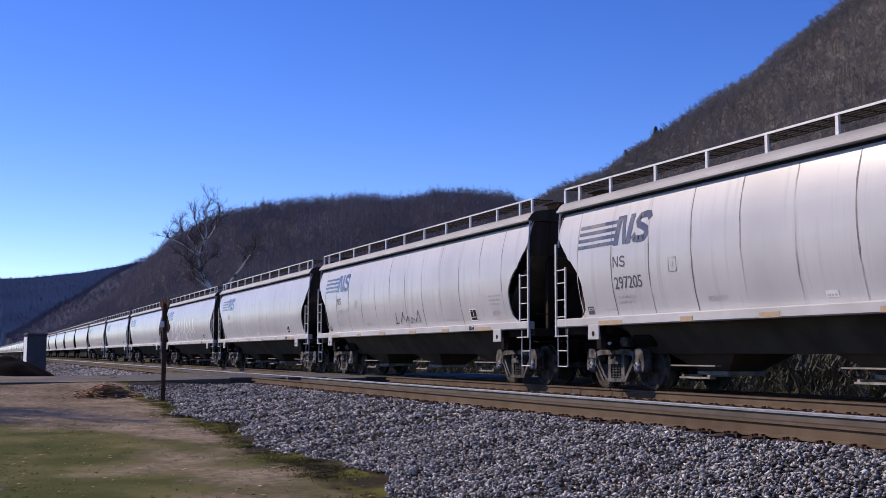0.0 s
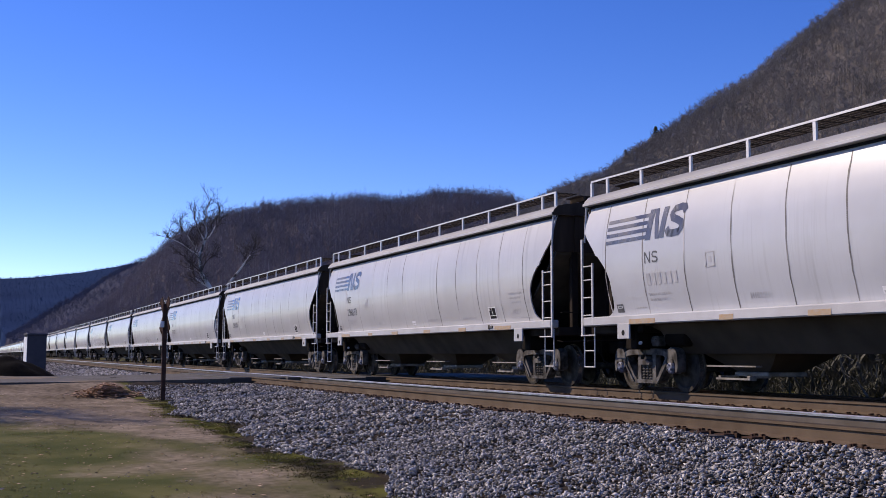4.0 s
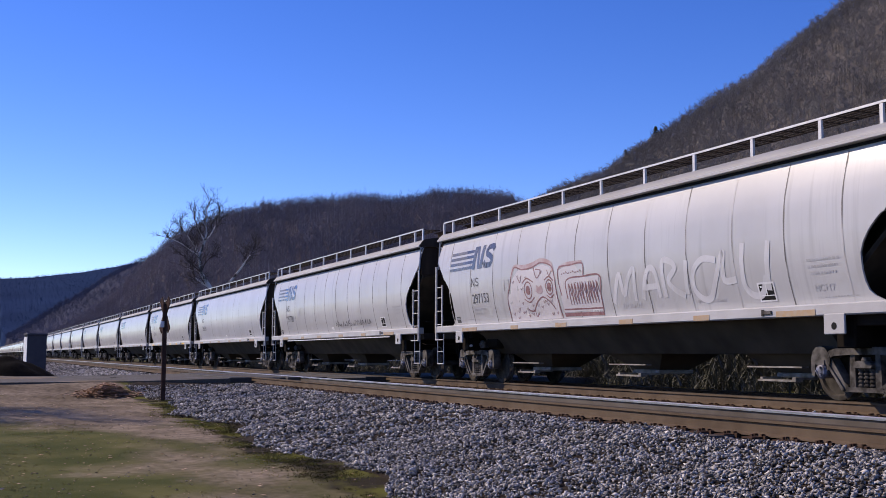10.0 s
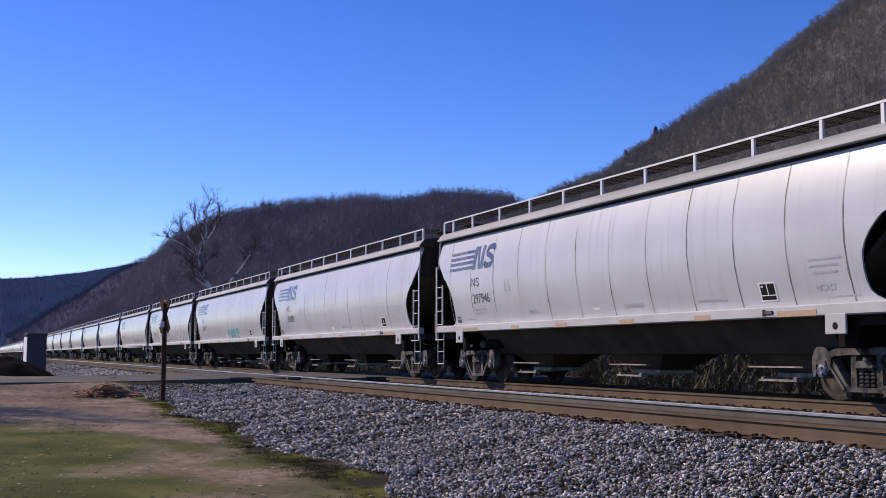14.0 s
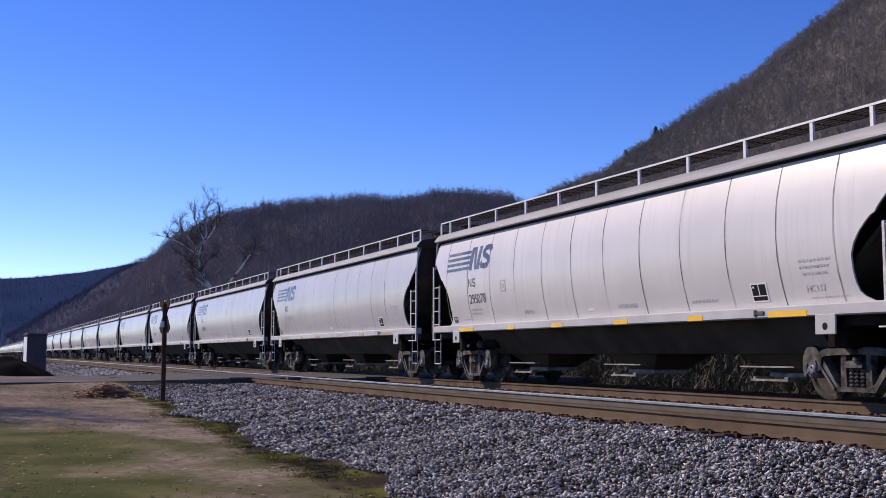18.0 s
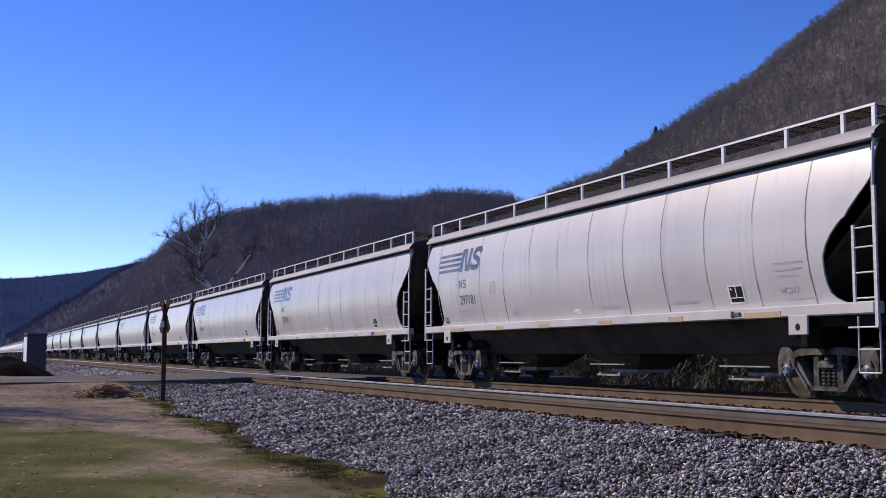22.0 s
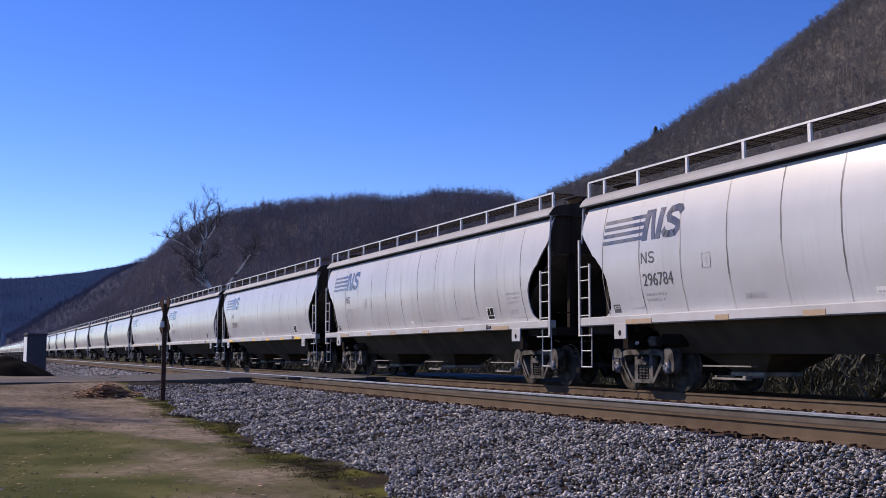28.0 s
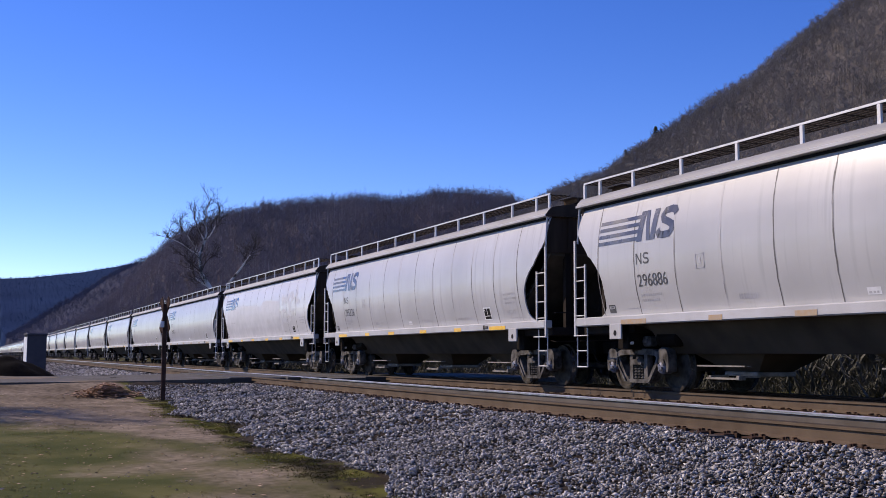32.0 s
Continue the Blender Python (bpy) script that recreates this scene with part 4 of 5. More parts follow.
def marks(car, number, logo=True, reflector=None):
    """Lettering of one car: logo shapes, its number, data panels and reflectors."""
    if logo:
        part("logo", on_side(logo_shapes(), -7.57), M_LOGO, car, "faded slanted logo of bars and block shapes")
    rm = Shape()
    for pts in (((-6.16, 2.40), (-6.16, 2.61)), ((-6.155, 2.60), (-6.0, 2.41)), ((-5.995, 2.40), (-5.995, 2.61)),
                ((-5.74, 2.575), (-5.79, 2.595), (-5.88, 2.595), (-5.91, 2.55), (-5.88, 2.51), (-5.77, 2.495), (-5.74, 2.455), (-5.78, 2.415), (-5.88, 2.415), (-5.92, 2.44))):
        ribbon(rm, pts, 0.034, 0.006)
    part("reporting_mark", rm, M_TEXT, car)
    hc = bpy.data.curves.new("side_code", "FONT")
    hc.body, hc.size = "HC117", 0.15
    hc.materials.append(M_FAINT)
    ho = new("side_code", hc)
    ho.parent = car
    ho.matrix_basis = pose(6.42, -side_half_width(1.65) - 0.006, 1.65, 105, 0, 0)
    if not number:
        for i in range(6):
            part("number_bar", strip(Shape(), -6.15 + 0.175 * i, -6.03 + 0.175 * i, 1.99, 2.21, 0.006), M_FAINT, car)
    else:
        cu = bpy.data.curves.new("car_number", "FONT")
        cu.body, cu.size, cu.space_character = number, 0.335, 1.0
        cu.materials.append(M_TEXT)
        ob = new("car_number", cu)
        ob.parent = car
        z = 1.98
        slope = math.degrees(math.atan2(side_half_width(z + 0.25) - side_half_width(z), 0.25))
        ob.matrix_basis = pose(-6.17, -side_half_width(z) - 0.008, z, 90 + slope, 0, 0)
    seed = int(number) if number else 1
    for i, (x0, x1, z, h) in enumerate(((-6.15, -5.45, 1.80, 0.045), (-6.15, -5.55, 1.70, 0.045), (-6.7, -6.3, 1.58, 0.02), (6.35, 7.05, 2.10, 0.04), (6.35, 7.0, 2.0, 0.04), (6.4, 6.95, 1.90, 0.04), (6.5, 7.3, 1.55, 0.02), (-3.2, -2.7, 1.62, 0.09), (0.9, 1.6, 1.60, 0.08), (3.4, 4.2, 1.60, 0.05))):
        tagged(part("data_line", words(Shape(), x0, x1, z, h, seed + i), M_FAINT, car), kind="stuff")
    pf = Shape()
    for x0, x1, z0, z1 in ((5.09, 5.125, 1.545, 1.855), (5.475, 5.51, 1.545, 1.855), (5.125, 5.475, 1.825, 1.855), (5.125, 5.475, 1.545, 1.57), (5.125, 5.475, 1.635, 1.65), (5.285, 5.305, 1.65, 1.825)):
        strip(pf, x0, x1, z0, z1, 0.007)
    part("panel_frame", pf, M_WHITEP, car)
    pn = Shape()
    for x0, x1, z0, z1 in ((5.125, 5.285, 1.65, 1.825), (5.305, 5.475, 1.65, 1.825), (5.125, 5.475, 1.57, 1.635)):
        strip(pn, x0, x1, z0, z1, 0.005)
    part("data_panel", pn, M_BLACKP, car)
    pw = Shape()
    strip(pw, 5.15, 5.20, 1.77, 1.80, 0.009)
    part("panel_print", pw, M_WHITEP, car)
    fr = Shape()
    for x0, x1, z0, z1 in ((-4.27, -4.24, 2.20, 2.45), (-4.03, -4.0, 2.20, 2.45), (-4.27, -4.0, 2.195, 2.215), (-4.27, -4.0, 2.44, 2.46), (-4.17, -4.10, 2.28, 2.38)):
        strip(fr, x0, x1, z0, z1, 0.005, 1)
    part("small_panel", fr, M_FAINT, car)
    sq = Shape()
    for x0, x1, z0, z1 in ((-7.40, -7.375, 1.52, 1.68), (-7.185, -7.16, 1.52, 1.68), (-7.375, -7.185, 1.655, 1.68), (-7.375, -7.185, 1.52, 1.60), (-7.33, -7.23, 1.615, 1.635)):
        strip(sq, x0, x1, z0, z1, 0.005, 1)
    part("corner_stencil", sq, M_TEXT, car)
    part("white_sticker", strip(Shape(), -0.29, -0.02, 1.55, 1.655, 0.005, 1), M_WHITEP, car)
    tagged(part("sticker_print", words(Shape(), -0.26, -0.05, 1.57, 0.03, seed + 50, 0.008), M_FAINT, car), kind="stuff")
    for u, w in ((-6.3, 0.9), (-3.7, 0.38), (-1.43, 0.5), (1.2, 0.5), (3.67, 0.46), (6.1, 0.9)):
        part("reflector", Shape().box(u - w / 2, u + w / 2, -1.606, -1.598, 1.285, 1.375), reflector or M_ORANGE, car)


def far_car():
    """A plainer car for the head of the train, far down the line."""
    car = tagged(new("hopper_car"), "distant pale grey covered hopper car", "freight car", "cars of the freight train")
    for s in (-1, 1):
        part("side_sheet", side_sheet(s), M_CAR, car, smooth=True)
    part("roof", hopper_roof(), [M_ROOF, M_END], car)
    part("side_sill", Shape().box(-XE, XE, -1.60, 1.60, Z_SILL0, Z_SILL1), M_SILL, car)
    part("running_board", Shape().box(-XE, XE, -0.97, 0.97, 4.34, 4.40), M_BOARD, car)
    for q in (-1, 1):
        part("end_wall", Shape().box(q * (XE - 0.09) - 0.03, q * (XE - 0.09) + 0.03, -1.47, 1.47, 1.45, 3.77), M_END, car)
    part("hopper_bay", Shape().prism_y([(-5.6, 1.42), (5.6, 1.42), (4.3, 0.4), (-4.3, 0.4)], -1.2, 1.2), M_UNDER, car)
    for q in (-1, 1):
        part("truck", Shape().box(q * PAD - 1.1, q * PAD + 1.1, -1.1, 1.1, 0.15, 0.8, 0.1), M_UNDER, car)
        part("coupler", Shape().box(min(q * 8.4, q * 9.24), max(q * 8.4, q * 9.24), -0.12, 0.12, 0.72, 0.98), M_UNDER, car)
    return car


# how far the train has gone, by seconds
GONE = [(0, 0.0), (2, 27.37), (6, 81.33), (9, 122.56), (10, 136.42), (13, 178.05), (17, 233.58), (19, 261.65), (20, 275.65), (22, 303.71), (23, 317.66), (28, 387.47), (32, 443.15)]
GAP0 = -22.43
NUMBERS = {0: "297205", 1: "296520", 2: "296693", 4: "295108", 5: "296104", 6: "297780", 7: "297153", 8: "296907", 9: "296078", 10: "297946", 11: "297560",
           13: "295078", 14: "294902", 15: "297962", 16: "297181", 17: "295359", 18: "296740", 19: "295288", 21: "296784", 23: "295326", 24: "296886"}
YELLOW = {4, 13, 14, 17, 19, 22, 23}
CLEAN = {13, 22}
CARS = {}
plain = make_car()
K1 = 26
for k in range(-6, K1 + 1):
    ob = plain if k == -6 else copy_thing(plain, Matrix.Identity(4))
    CARS[k] = ob
for k, ob in CARS.items():
    marks(ob, NUMBERS.get(k, ""), True, M_YELLOW if k in YELLOW else M_ORANGE)
for k in CLEAN:                                          # newer cars in whiter paint
    for o in CARS[k].children:
        if o.name.startswith("side_sheet"):
            o.material_slots[0].link = "OBJECT"
            o.material_slots[0].material = M_CAR_CLEAN
for k in (6, 14, 22):                                    # cars with sooty weld seams
    for o in CARS[k].children:
        if o.name.startswith("weld_seam"):
            o.material_slots[0].link = "OBJECT"
            o.material_slots[0].material = M_SEAM_DARK
head = far_car()
for k in range(-36, -6):
    CARS[k] = head if k == -36 else copy_thing(head, Matrix.Identity(4))


# spray paint and bare patches on single cars
def scrawl(sh, u0, u1, z0, z1, n, w, seed, out=0.008):
    """A row of loose unreadable strokes."""
    r = random.Random(seed)
    for i in range(n):
        a = u0 + (u1 - u0) * i / n
        b = a + (u1 - u0) / n * 0.85
        pts = [(a, z0 + r.uniform(0, 0.15) * (z1 - z0))]
        for j in range(r.randint(2, 4)):
            pts.append((a + (b - a) * r.random(), z0 + (z1 - z0) * r.choice((0.05, 0.5, 0.95)) * r.uniform(0.8, 1.0)))
        pts.append((b, z0 + r.uniform(0, 0.3) * (z1 - z0)))
        ribbon(sh, curve(pts), w, out + 0.0003 * i)
    return sh


def patch(u0, u1, z0, tops, out=0.004):
    """A painted-over field with an uneven upper edge."""
    sh = Shape()
    n, m = len(tops) - 1, 14
    vs, fs = [], []
    for i, zt in enumerate(tops):
        for j in range(m + 1):
            z = z0 + (zt - z0) * j / m
            vs.append((u0 + (u1 - u0) * i / n, -side_half_width(z) - out, z))
    for i in range(n):
        for j in range(m):
            fs.append((i * (m + 1) + j, (i + 1) * (m + 1) + j, (i + 1) * (m + 1) + j + 1, i * (m + 1) + j + 1))
    return sh.add(vs, fs)


def spray_paint():
    rr = random.Random(5)
    mural = CARS[7]
    part("mural_ground", patch(-4.1, -1.68, 1.48, [2.1, 2.45, 2.64, 2.62, 2.60, 2.63, 2.68, 2.62, 2.4], 0.004), M_PINK, mural, "pale sprayed field", True)
    part("mural_ground", patch(-1.5, 0.16, 1.60, [2.5, 2.56, 2.58, 2.58, 2.3, 2.29, 2.29, 2.28], 0.0042), M_PINK, mural, "pale sprayed field", True)
    part("mural_haze", ribbon(Shape(), bend([(-3.85, 2.5), (-3.7, 2.72), (-3.2, 2.69), (-2.75, 2.72), (-2.35, 2.78), (-1.9, 2.68), (-1.78, 2.5)]), 0.10, 0.0048), M_REDHAZE, mural, "soft dark red sprayed edge")
    part("mural_haze", ribbon(Shape(), bend([(-1.5, 2.56), (-1.1, 2.62), (-0.5, 2.61)]), 0.07, 0.0049), M_REDHAZE, mural)
    for i, (pts, w) in enumerate((([(-4.15, 1.48), (-4.12, 2.0), (-3.95, 2.3), (-3.72, 2.70), (-3.3, 2.64), (-2.8, 2.65), (-2.35, 2.73), (-1.85, 2.62), (-1.72, 2.4), (-1.68, 2.0), (-1.62, 1.48)], 0.034),
                                  ([(-1.46, 1.95), (-1.54, 2.52), (-1.0, 2.58), (-0.48, 2.58), (-0.46, 2.33)], 0.034), ([(-1.22, 1.88), (-1.18, 2.27), (-0.5, 2.31), (0.20, 2.29), (0.17, 1.9), (0.14, 1.56)], 0.034),
                                  ([(-1.48, 1.66), (-0.7, 1.65), (0.14, 1.64)], 0.03), ([(-1.50, 1.55), (-0.7, 1.54), (0.14, 1.53)], 0.075), ([(-3.3, 2.32), (-3.05, 2.42), (-2.75, 2.32)], 0.03), ([(-2.2, 2.33), (-1.98, 2.40), (-1.78, 2.30)], 0.03),
                                  ([(-3.25, 1.96), (-3.0, 1.88), (-2.75, 1.98)], 0.026), ([(-2.15, 2.0), (-1.98, 1.94), (-1.8, 2.0)], 0.026), ([(-3.15, 1.72), (-2.9, 1.68), (-2.65, 1.86), (-2.35, 1.97), (-2.05, 1.86), (-1.85, 1.68)], 0.03),
                                  ([(-2.85, 1.72), (-2.8, 1.55), (-2.7, 1.62)], 0.024), ([(-2.7, 2.64), (-2.55, 2.4), (-2.35, 2.55), (-2.6, 2.6)], 0.024), ([(-3.55, 2.5), (-3.4, 2.35), (-3.35, 2.5)], 0.024), ([(-2.05, 2.55), (-1.95, 2.42), (-1.85, 2.52)], 0.024))):
        part("mural_outline", ribbon(Shape(), bend(pts), w, 0.0060 + 0.0002 * i), M_RED, mural)
    for cu, cz, cr in ((-3.02, 2.15, 0.19), (-1.98, 2.17, 0.16)):
        for k, w in ((1.0, 0.03), (0.28, 0.11)):
            part("mural_ring", ribbon(Shape(), [(cu + cr * k * math.cos(t * math.pi / 8), cz + cr * k * math.sin(t * math.pi / 8)) for t in range(17)], w, 0.009), M_RED, mural)
    part("mural_beak", ribbon(Shape(), bend([(-2.62, 2.18), (-2.47, 2.12), (-2.32, 2.16)]), 0.16, 0.009), M_REDHAZE, mural)
    for i in range(26):
        u, z = rr.uniform(-4.0, -1.8), rr.choice((rr.uniform(1.52, 1.85), rr.uniform(1.52, 2.55)))
        part("mural_stroke", ribbon(Shape(), [(u - 0.04, z + 0.05), (u, z), (u + 0.045, z + 0.06)], 0.018, 0.0092), M_RED, mural)
    for i in range(11):
        u = -1.1 + 0.115 * i
        part("mural_stroke", ribbon(Shape(), bend([(u, 1.75), (u + rr.uniform(0, 0.05), 2.2), (u + 0.09, 1.78 + rr.uniform(0, 0.2))], 3), 0.026, 0.0094 + 0.0002 * i), M_RED, mural)
    for i in range(9):
        u = -1.4 + 0.1 * i
        part("mural_stroke", ribbon(Shape(), [(u, 2.40 + 0.03 * (i % 3)), (u + 0.06, 2.42)], 0.02, 0.0092), M_RED, mural)
    big = Shape()
    for i, pts in enumerate(([(0.62, 1.70), (0.80, 2.05), (0.95, 2.25), (1.05, 1.86), (1.25, 2.15), (1.47, 2.33), (1.46, 2.0), (1.42, 1.72)], [(1.70, 1.74), (1.85, 2.1), (2.02, 2.31), (2.22, 2.2), (2.28, 1.75)], [(1.80, 1.95), (2.26, 1.96)],
                             [(2.47, 1.74), (2.46, 2.36), (2.72, 2.38), (2.86, 2.24), (2.62, 2.04), (2.80, 1.86), (3.08, 1.74)], [(3.22, 2.36), (3.17, 2.0), (3.16, 1.76)],
                             [(4.09, 2.30), (3.70, 2.34), (3.42, 2.15), (3.38, 1.86), (3.55, 1.68), (3.80, 1.67), (4.02, 1.95), (4.30, 2.43), (4.26, 2.1), (4.30, 1.93), (4.60, 1.94)],
                             [(4.84, 2.52), (4.78, 2.1), (4.80, 1.80), (4.98, 1.66), (5.20, 1.68), (5.36, 1.95)], [(5.49, 2.50), (5.42, 2.1), (5.38, 1.72)])):
        ribbon(big, bend(pts), 0.115, 0.0045 + 0.0003 * i)
    part("white_scrawl", big, M_WASH, mural, "large white sprayed strokes")
    for i, pts in enumerate(([(0.30, 1.80), (0.50, 1.81), (0.64, 1.78), (0.62, 1.62), (0.66, 1.49)], [(1.00, 1.88), (1.06, 1.65), (1.14, 1.50), (1.26, 1.78), (1.34, 1.86), (1.40, 1.64), (1.46, 1.50), (1.58, 1.88)],
                             [(1.74, 1.90), (1.80, 1.66), (1.90, 1.50), (2.02, 1.72), (2.14, 1.91)], [(2.40, 1.60), (2.44, 1.49), (2.56, 1.58), (2.62, 1.49), (2.76, 1.58)])):
        part("teal_letter", ribbon(Shape(), bend(pts), 0.17 if i < 3 else 0.07, 0.005 + 0.0004 * i), M_TEAL, CARS[8], "teal sprayed strokes")
    part("teal_block", patch(2.36, 2.94, 1.67, [1.95, 1.97, 1.96, 1.97], 0.0068), M_TEAL, CARS[8], "", True)
    part("painted_patch", patch(-7.3, 3.3, 1.47, [2.75, 2.7, 2.82, 2.8, 2.95, 2.9, 2.95, 2.92, 2.88, 2.9, 2.88, 2.86, 2.80, 2.83, 2.99, 3.0, 2.98, 2.94, 2.92, 2.90], 0.0075), M_WASH, CARS[22], "whitewashed patch over old spray paint", True)
    part("painted_patch", patch(3.36, 3.80, 1.47, [2.40, 2.45, 2.44, 2.1, 1.5], 0.0072), M_WASH, CARS[22], "", True)
    ghost = Shape()
    for i, (u, pts) in enumerate(((3.75, [(0, 3.15), (0.08, 2.78), (0.3, 3.0), (0.5, 2.78), (0.66, 3.18)]), (4.7, [(0.4, 3.1), (0.0, 2.95), (0.1, 2.72), (0.45, 2.70)]), (5.3, [(0, 3.2), (0.05, 2.8), (0.3, 3.0), (0.5, 2.75)]), (6.0, [(0, 3.25), (0.1, 2.8), (0.5, 2.75)]),
                                  (3.9, [(0.5, 2.5), (0.05, 2.4), (0.0, 2.1), (0.45, 2.05)]), (4.75, [(0.5, 2.5), (0.1, 2.4), (0.4, 2.2), (0.05, 2.0)]), (5.5, [(0, 2.5), (0.1, 2.1), (0.5, 2.15), (0.55, 2.5)]))):
        ribbon(ghost, bend([(u + a, z) for a, z in pts], 4), 0.17, 0.004 + 0.0004 * i)
    part("painted_stroke", ghost, M_WASH, CARS[22], "faint white strokes of covered spray paint")
    part("black_scribble", scrawl(Shape(), 0.3, 4.2, 1.66, 1.86, 16, 0.022, 6), M_TEXT, CARS[6], "thin black scribble along the side")
    part("bright_flange", Shape().box(-5.9, 6.2, -1.61, -1.585, 1.215, 1.245), M_WHITEP, CARS[6])
    part("pale_scrawl", scrawl(Shape(), -5.5, 3.0, 1.6, 2.9, 9, 0.16, 12, 0.004), M_WSPRAY, CARS[-3], "pale sprayed strokes")
    part("black_scribble", scrawl(Shape(), -0.5, 1.6, 1.6, 2.0, 5, 0.03, 16), M_TEXT, CARS[-1])


spray_paint()


def gone(t):
    ts, ds = zip(*GONE)
    return float(np.interp(t, ts, ds))


def motions():
    for k, ob in CARS.items():
        x0 = GAP0 + CAR_L * (k + 0.5)
        walk(ob, [(t, pose(x0 - d, D, 0)) for t, d in GONE])
        if k < -4:
            continue
        spinning = [c for c in ob.children if c.name.startswith("wheelset")]
        ts = [i / FPS for i in range(0, 32 * FPS + 1) if -36 < x0 - gone(i / FPS) < 2]
        if not ts:
            continue
        a, b = ts[0], ts[-1]
        for w in spinning:
            cx = w.location.x
            walk(w, [(t, pose(cx, 0, 0.457, 0, -math.degrees(gone(min(max(t, a), b)) / 0.457), 0)) for t in sorted({0.0, *ts, 32.0})])

# ---- road crossing ----
road = Shape()
road.prism_x([(-60, -0.75), (-60, -0.30), (-12, -0.16), (4.0, -0.11), (7.2, -0.04), (7.2, -0.75)], CROSS0 + 2.0, CROSS1 - 0.2)
road.prism_x([(10.4, -0.6), (10.4, -0.05), (11.55, -0.05), (11.55, -0.6)], CROSS0 + 2.0, CROSS1 - 0.2)
road.prism_x([(14.7, -0.6), (14.7, -0.05), (30, -0.1), (30, -0.6)], CROSS0 + 2.0, CROSS1 - 0.2)
tagged(part("road", road, M_ROAD), "pale gravel road leading up to the level crossing", "road", "", "structure")
crossing = tagged(new("level_crossing"), "dark timber planks laid between the rails at a crossing", "crossing", "", "structure")
for yc in (DN, D):
    for k, (a, b) in enumerate(((-1.55, -0.86), (-0.62, -0.21), (-0.20, 0.20), (0.21, 0.62), (0.86, 1.55))):
        part("plank", Shape().box(CROSS0 + 2.0, CROSS1 - 0.3 + 0.25 * (k % 2), yc + a, yc + b, -0.2, -0.012 - 0.004 * (k % 3), 0.01), M_BOARDS, crossing)

# ---- signal post and relay cabinet ----
post = tagged(new("crossing_post"), "dark weathered wooden crossing post seen edge on", "post")
PX, PY = -30.2, 4.52
pz = float(ballast_z(np.array(PX), np.array(PY)))
post.location = (PX, PY, pz)
part("pole", Shape().box(-0.055, 0.055, -0.055, 0.055, -0.2, 2.55, 0.012), M_POST, post)
# blades take the dark post colour in place of their backlit shade
for r in (50, -50):
    b = part("crossbuck_blade", Shape().box(-0.03, -0.005, -0.54, 0.54, -0.11, 0.11, 0.004), M_POST, post, "back of a crossing blade, painted dark for its backlit shade")
    b.matrix_basis = pose(-0.07 - (0.03 if r > 0 else 0), 0.0, 2.27, r, 0, -81)
part("track_sign", Shape().box(-0.02, 0.0, -0.05, 0.05, -0.08, 0.08, 0.004), M_WHITEP, post, "small white plate", at=pose(0.07, -0.07, 2.02, 0, 0, -20))

cab = tagged(new("relay_cabinet"), "tall grey metal relay cabinet beside the tracks", "cabinet")
cab.matrix_basis = pose(-61.0, 2.72, -0.67, 0, 0, 8)
part("housing", Shape().box(-0.45, 0.45, -0.42, 0.50, 0.18, 2.28, 0.02), M_CABIN, cab)
part("lid", Shape().box(-0.49, 0.49, -0.46, 0.54, 2.28, 2.38, 0.02), M_CABIN, cab)
# white plate puts the sunlit side into the colour
part("door", Shape().box(-0.40, 0.40, -0.445, -0.42, 0.28, 2.2, 0.008), M_WHITEP, cab)
part("plinth", Shape().box(-0.52, 0.52, -0.5, 0.58, -0.2, 0.18, 0.02), M_CONC, cab)

# white stake behind the tracks
stake = tagged(part("marker_stake", Shape().tube([(0, 0, -0.3), (0, 0, 0.76)], 0.032, 8).tube([(0, 0, 0.76), (0, 0, 0.80)], 0.045, 8), M_WHITEP), "thin white marker stake in the weeds", "stake")
sx, sy = -25.9, 22.0
stake.location = (sx, sy, float(ground_z(sx, sy)))

# ---- bare trees ----
def limb(sh, p, d, length, r, level, spread, rnd, top=3, mi_thin=1, thin=0.012):
    pts = [p]
    q = p.copy()
    dd = d.copy()
    n = 4 if level < 2 else 3 if level < 3 else 2
    for i in range(n):
        dd = (dd + Vector((rnd.gauss(0, 0.13), rnd.gauss(0, 0.13), rnd.gauss(0.05, 0.07)))).normalized()
        q = q + dd * length / n
        pts.append(q.copy())
    sh.tube(pts, r, 6 if level < 2 else 3, 0 if r > 0.04 else mi_thin, r * 0.45)
    if level >= top:
        return
    kids = ((5, 5, 4, 3) if top < 4 else (4, 4, 5, 4))[level]
    for i in range(kids):
        t = 0.35 + 0.65 * (i + rnd.random()) / kids
        k = min(int(t * n), n - 1)
        base = pts[k].lerp(pts[k + 1], t * n - k)
        side = Vector((rnd.gauss(0, 1), rnd.gauss(0, 1), rnd.gauss(0.25, 0.5))).normalized()
        nd = (dd * (1 - spread) + side * spread).normalized()
        limb(sh, base, nd, length * rnd.uniform(0.5, 0.75), max(r * (0.55 if t < 0.8 else 0.45), thin), level + 1, spread, rnd, top, mi_thin, thin)


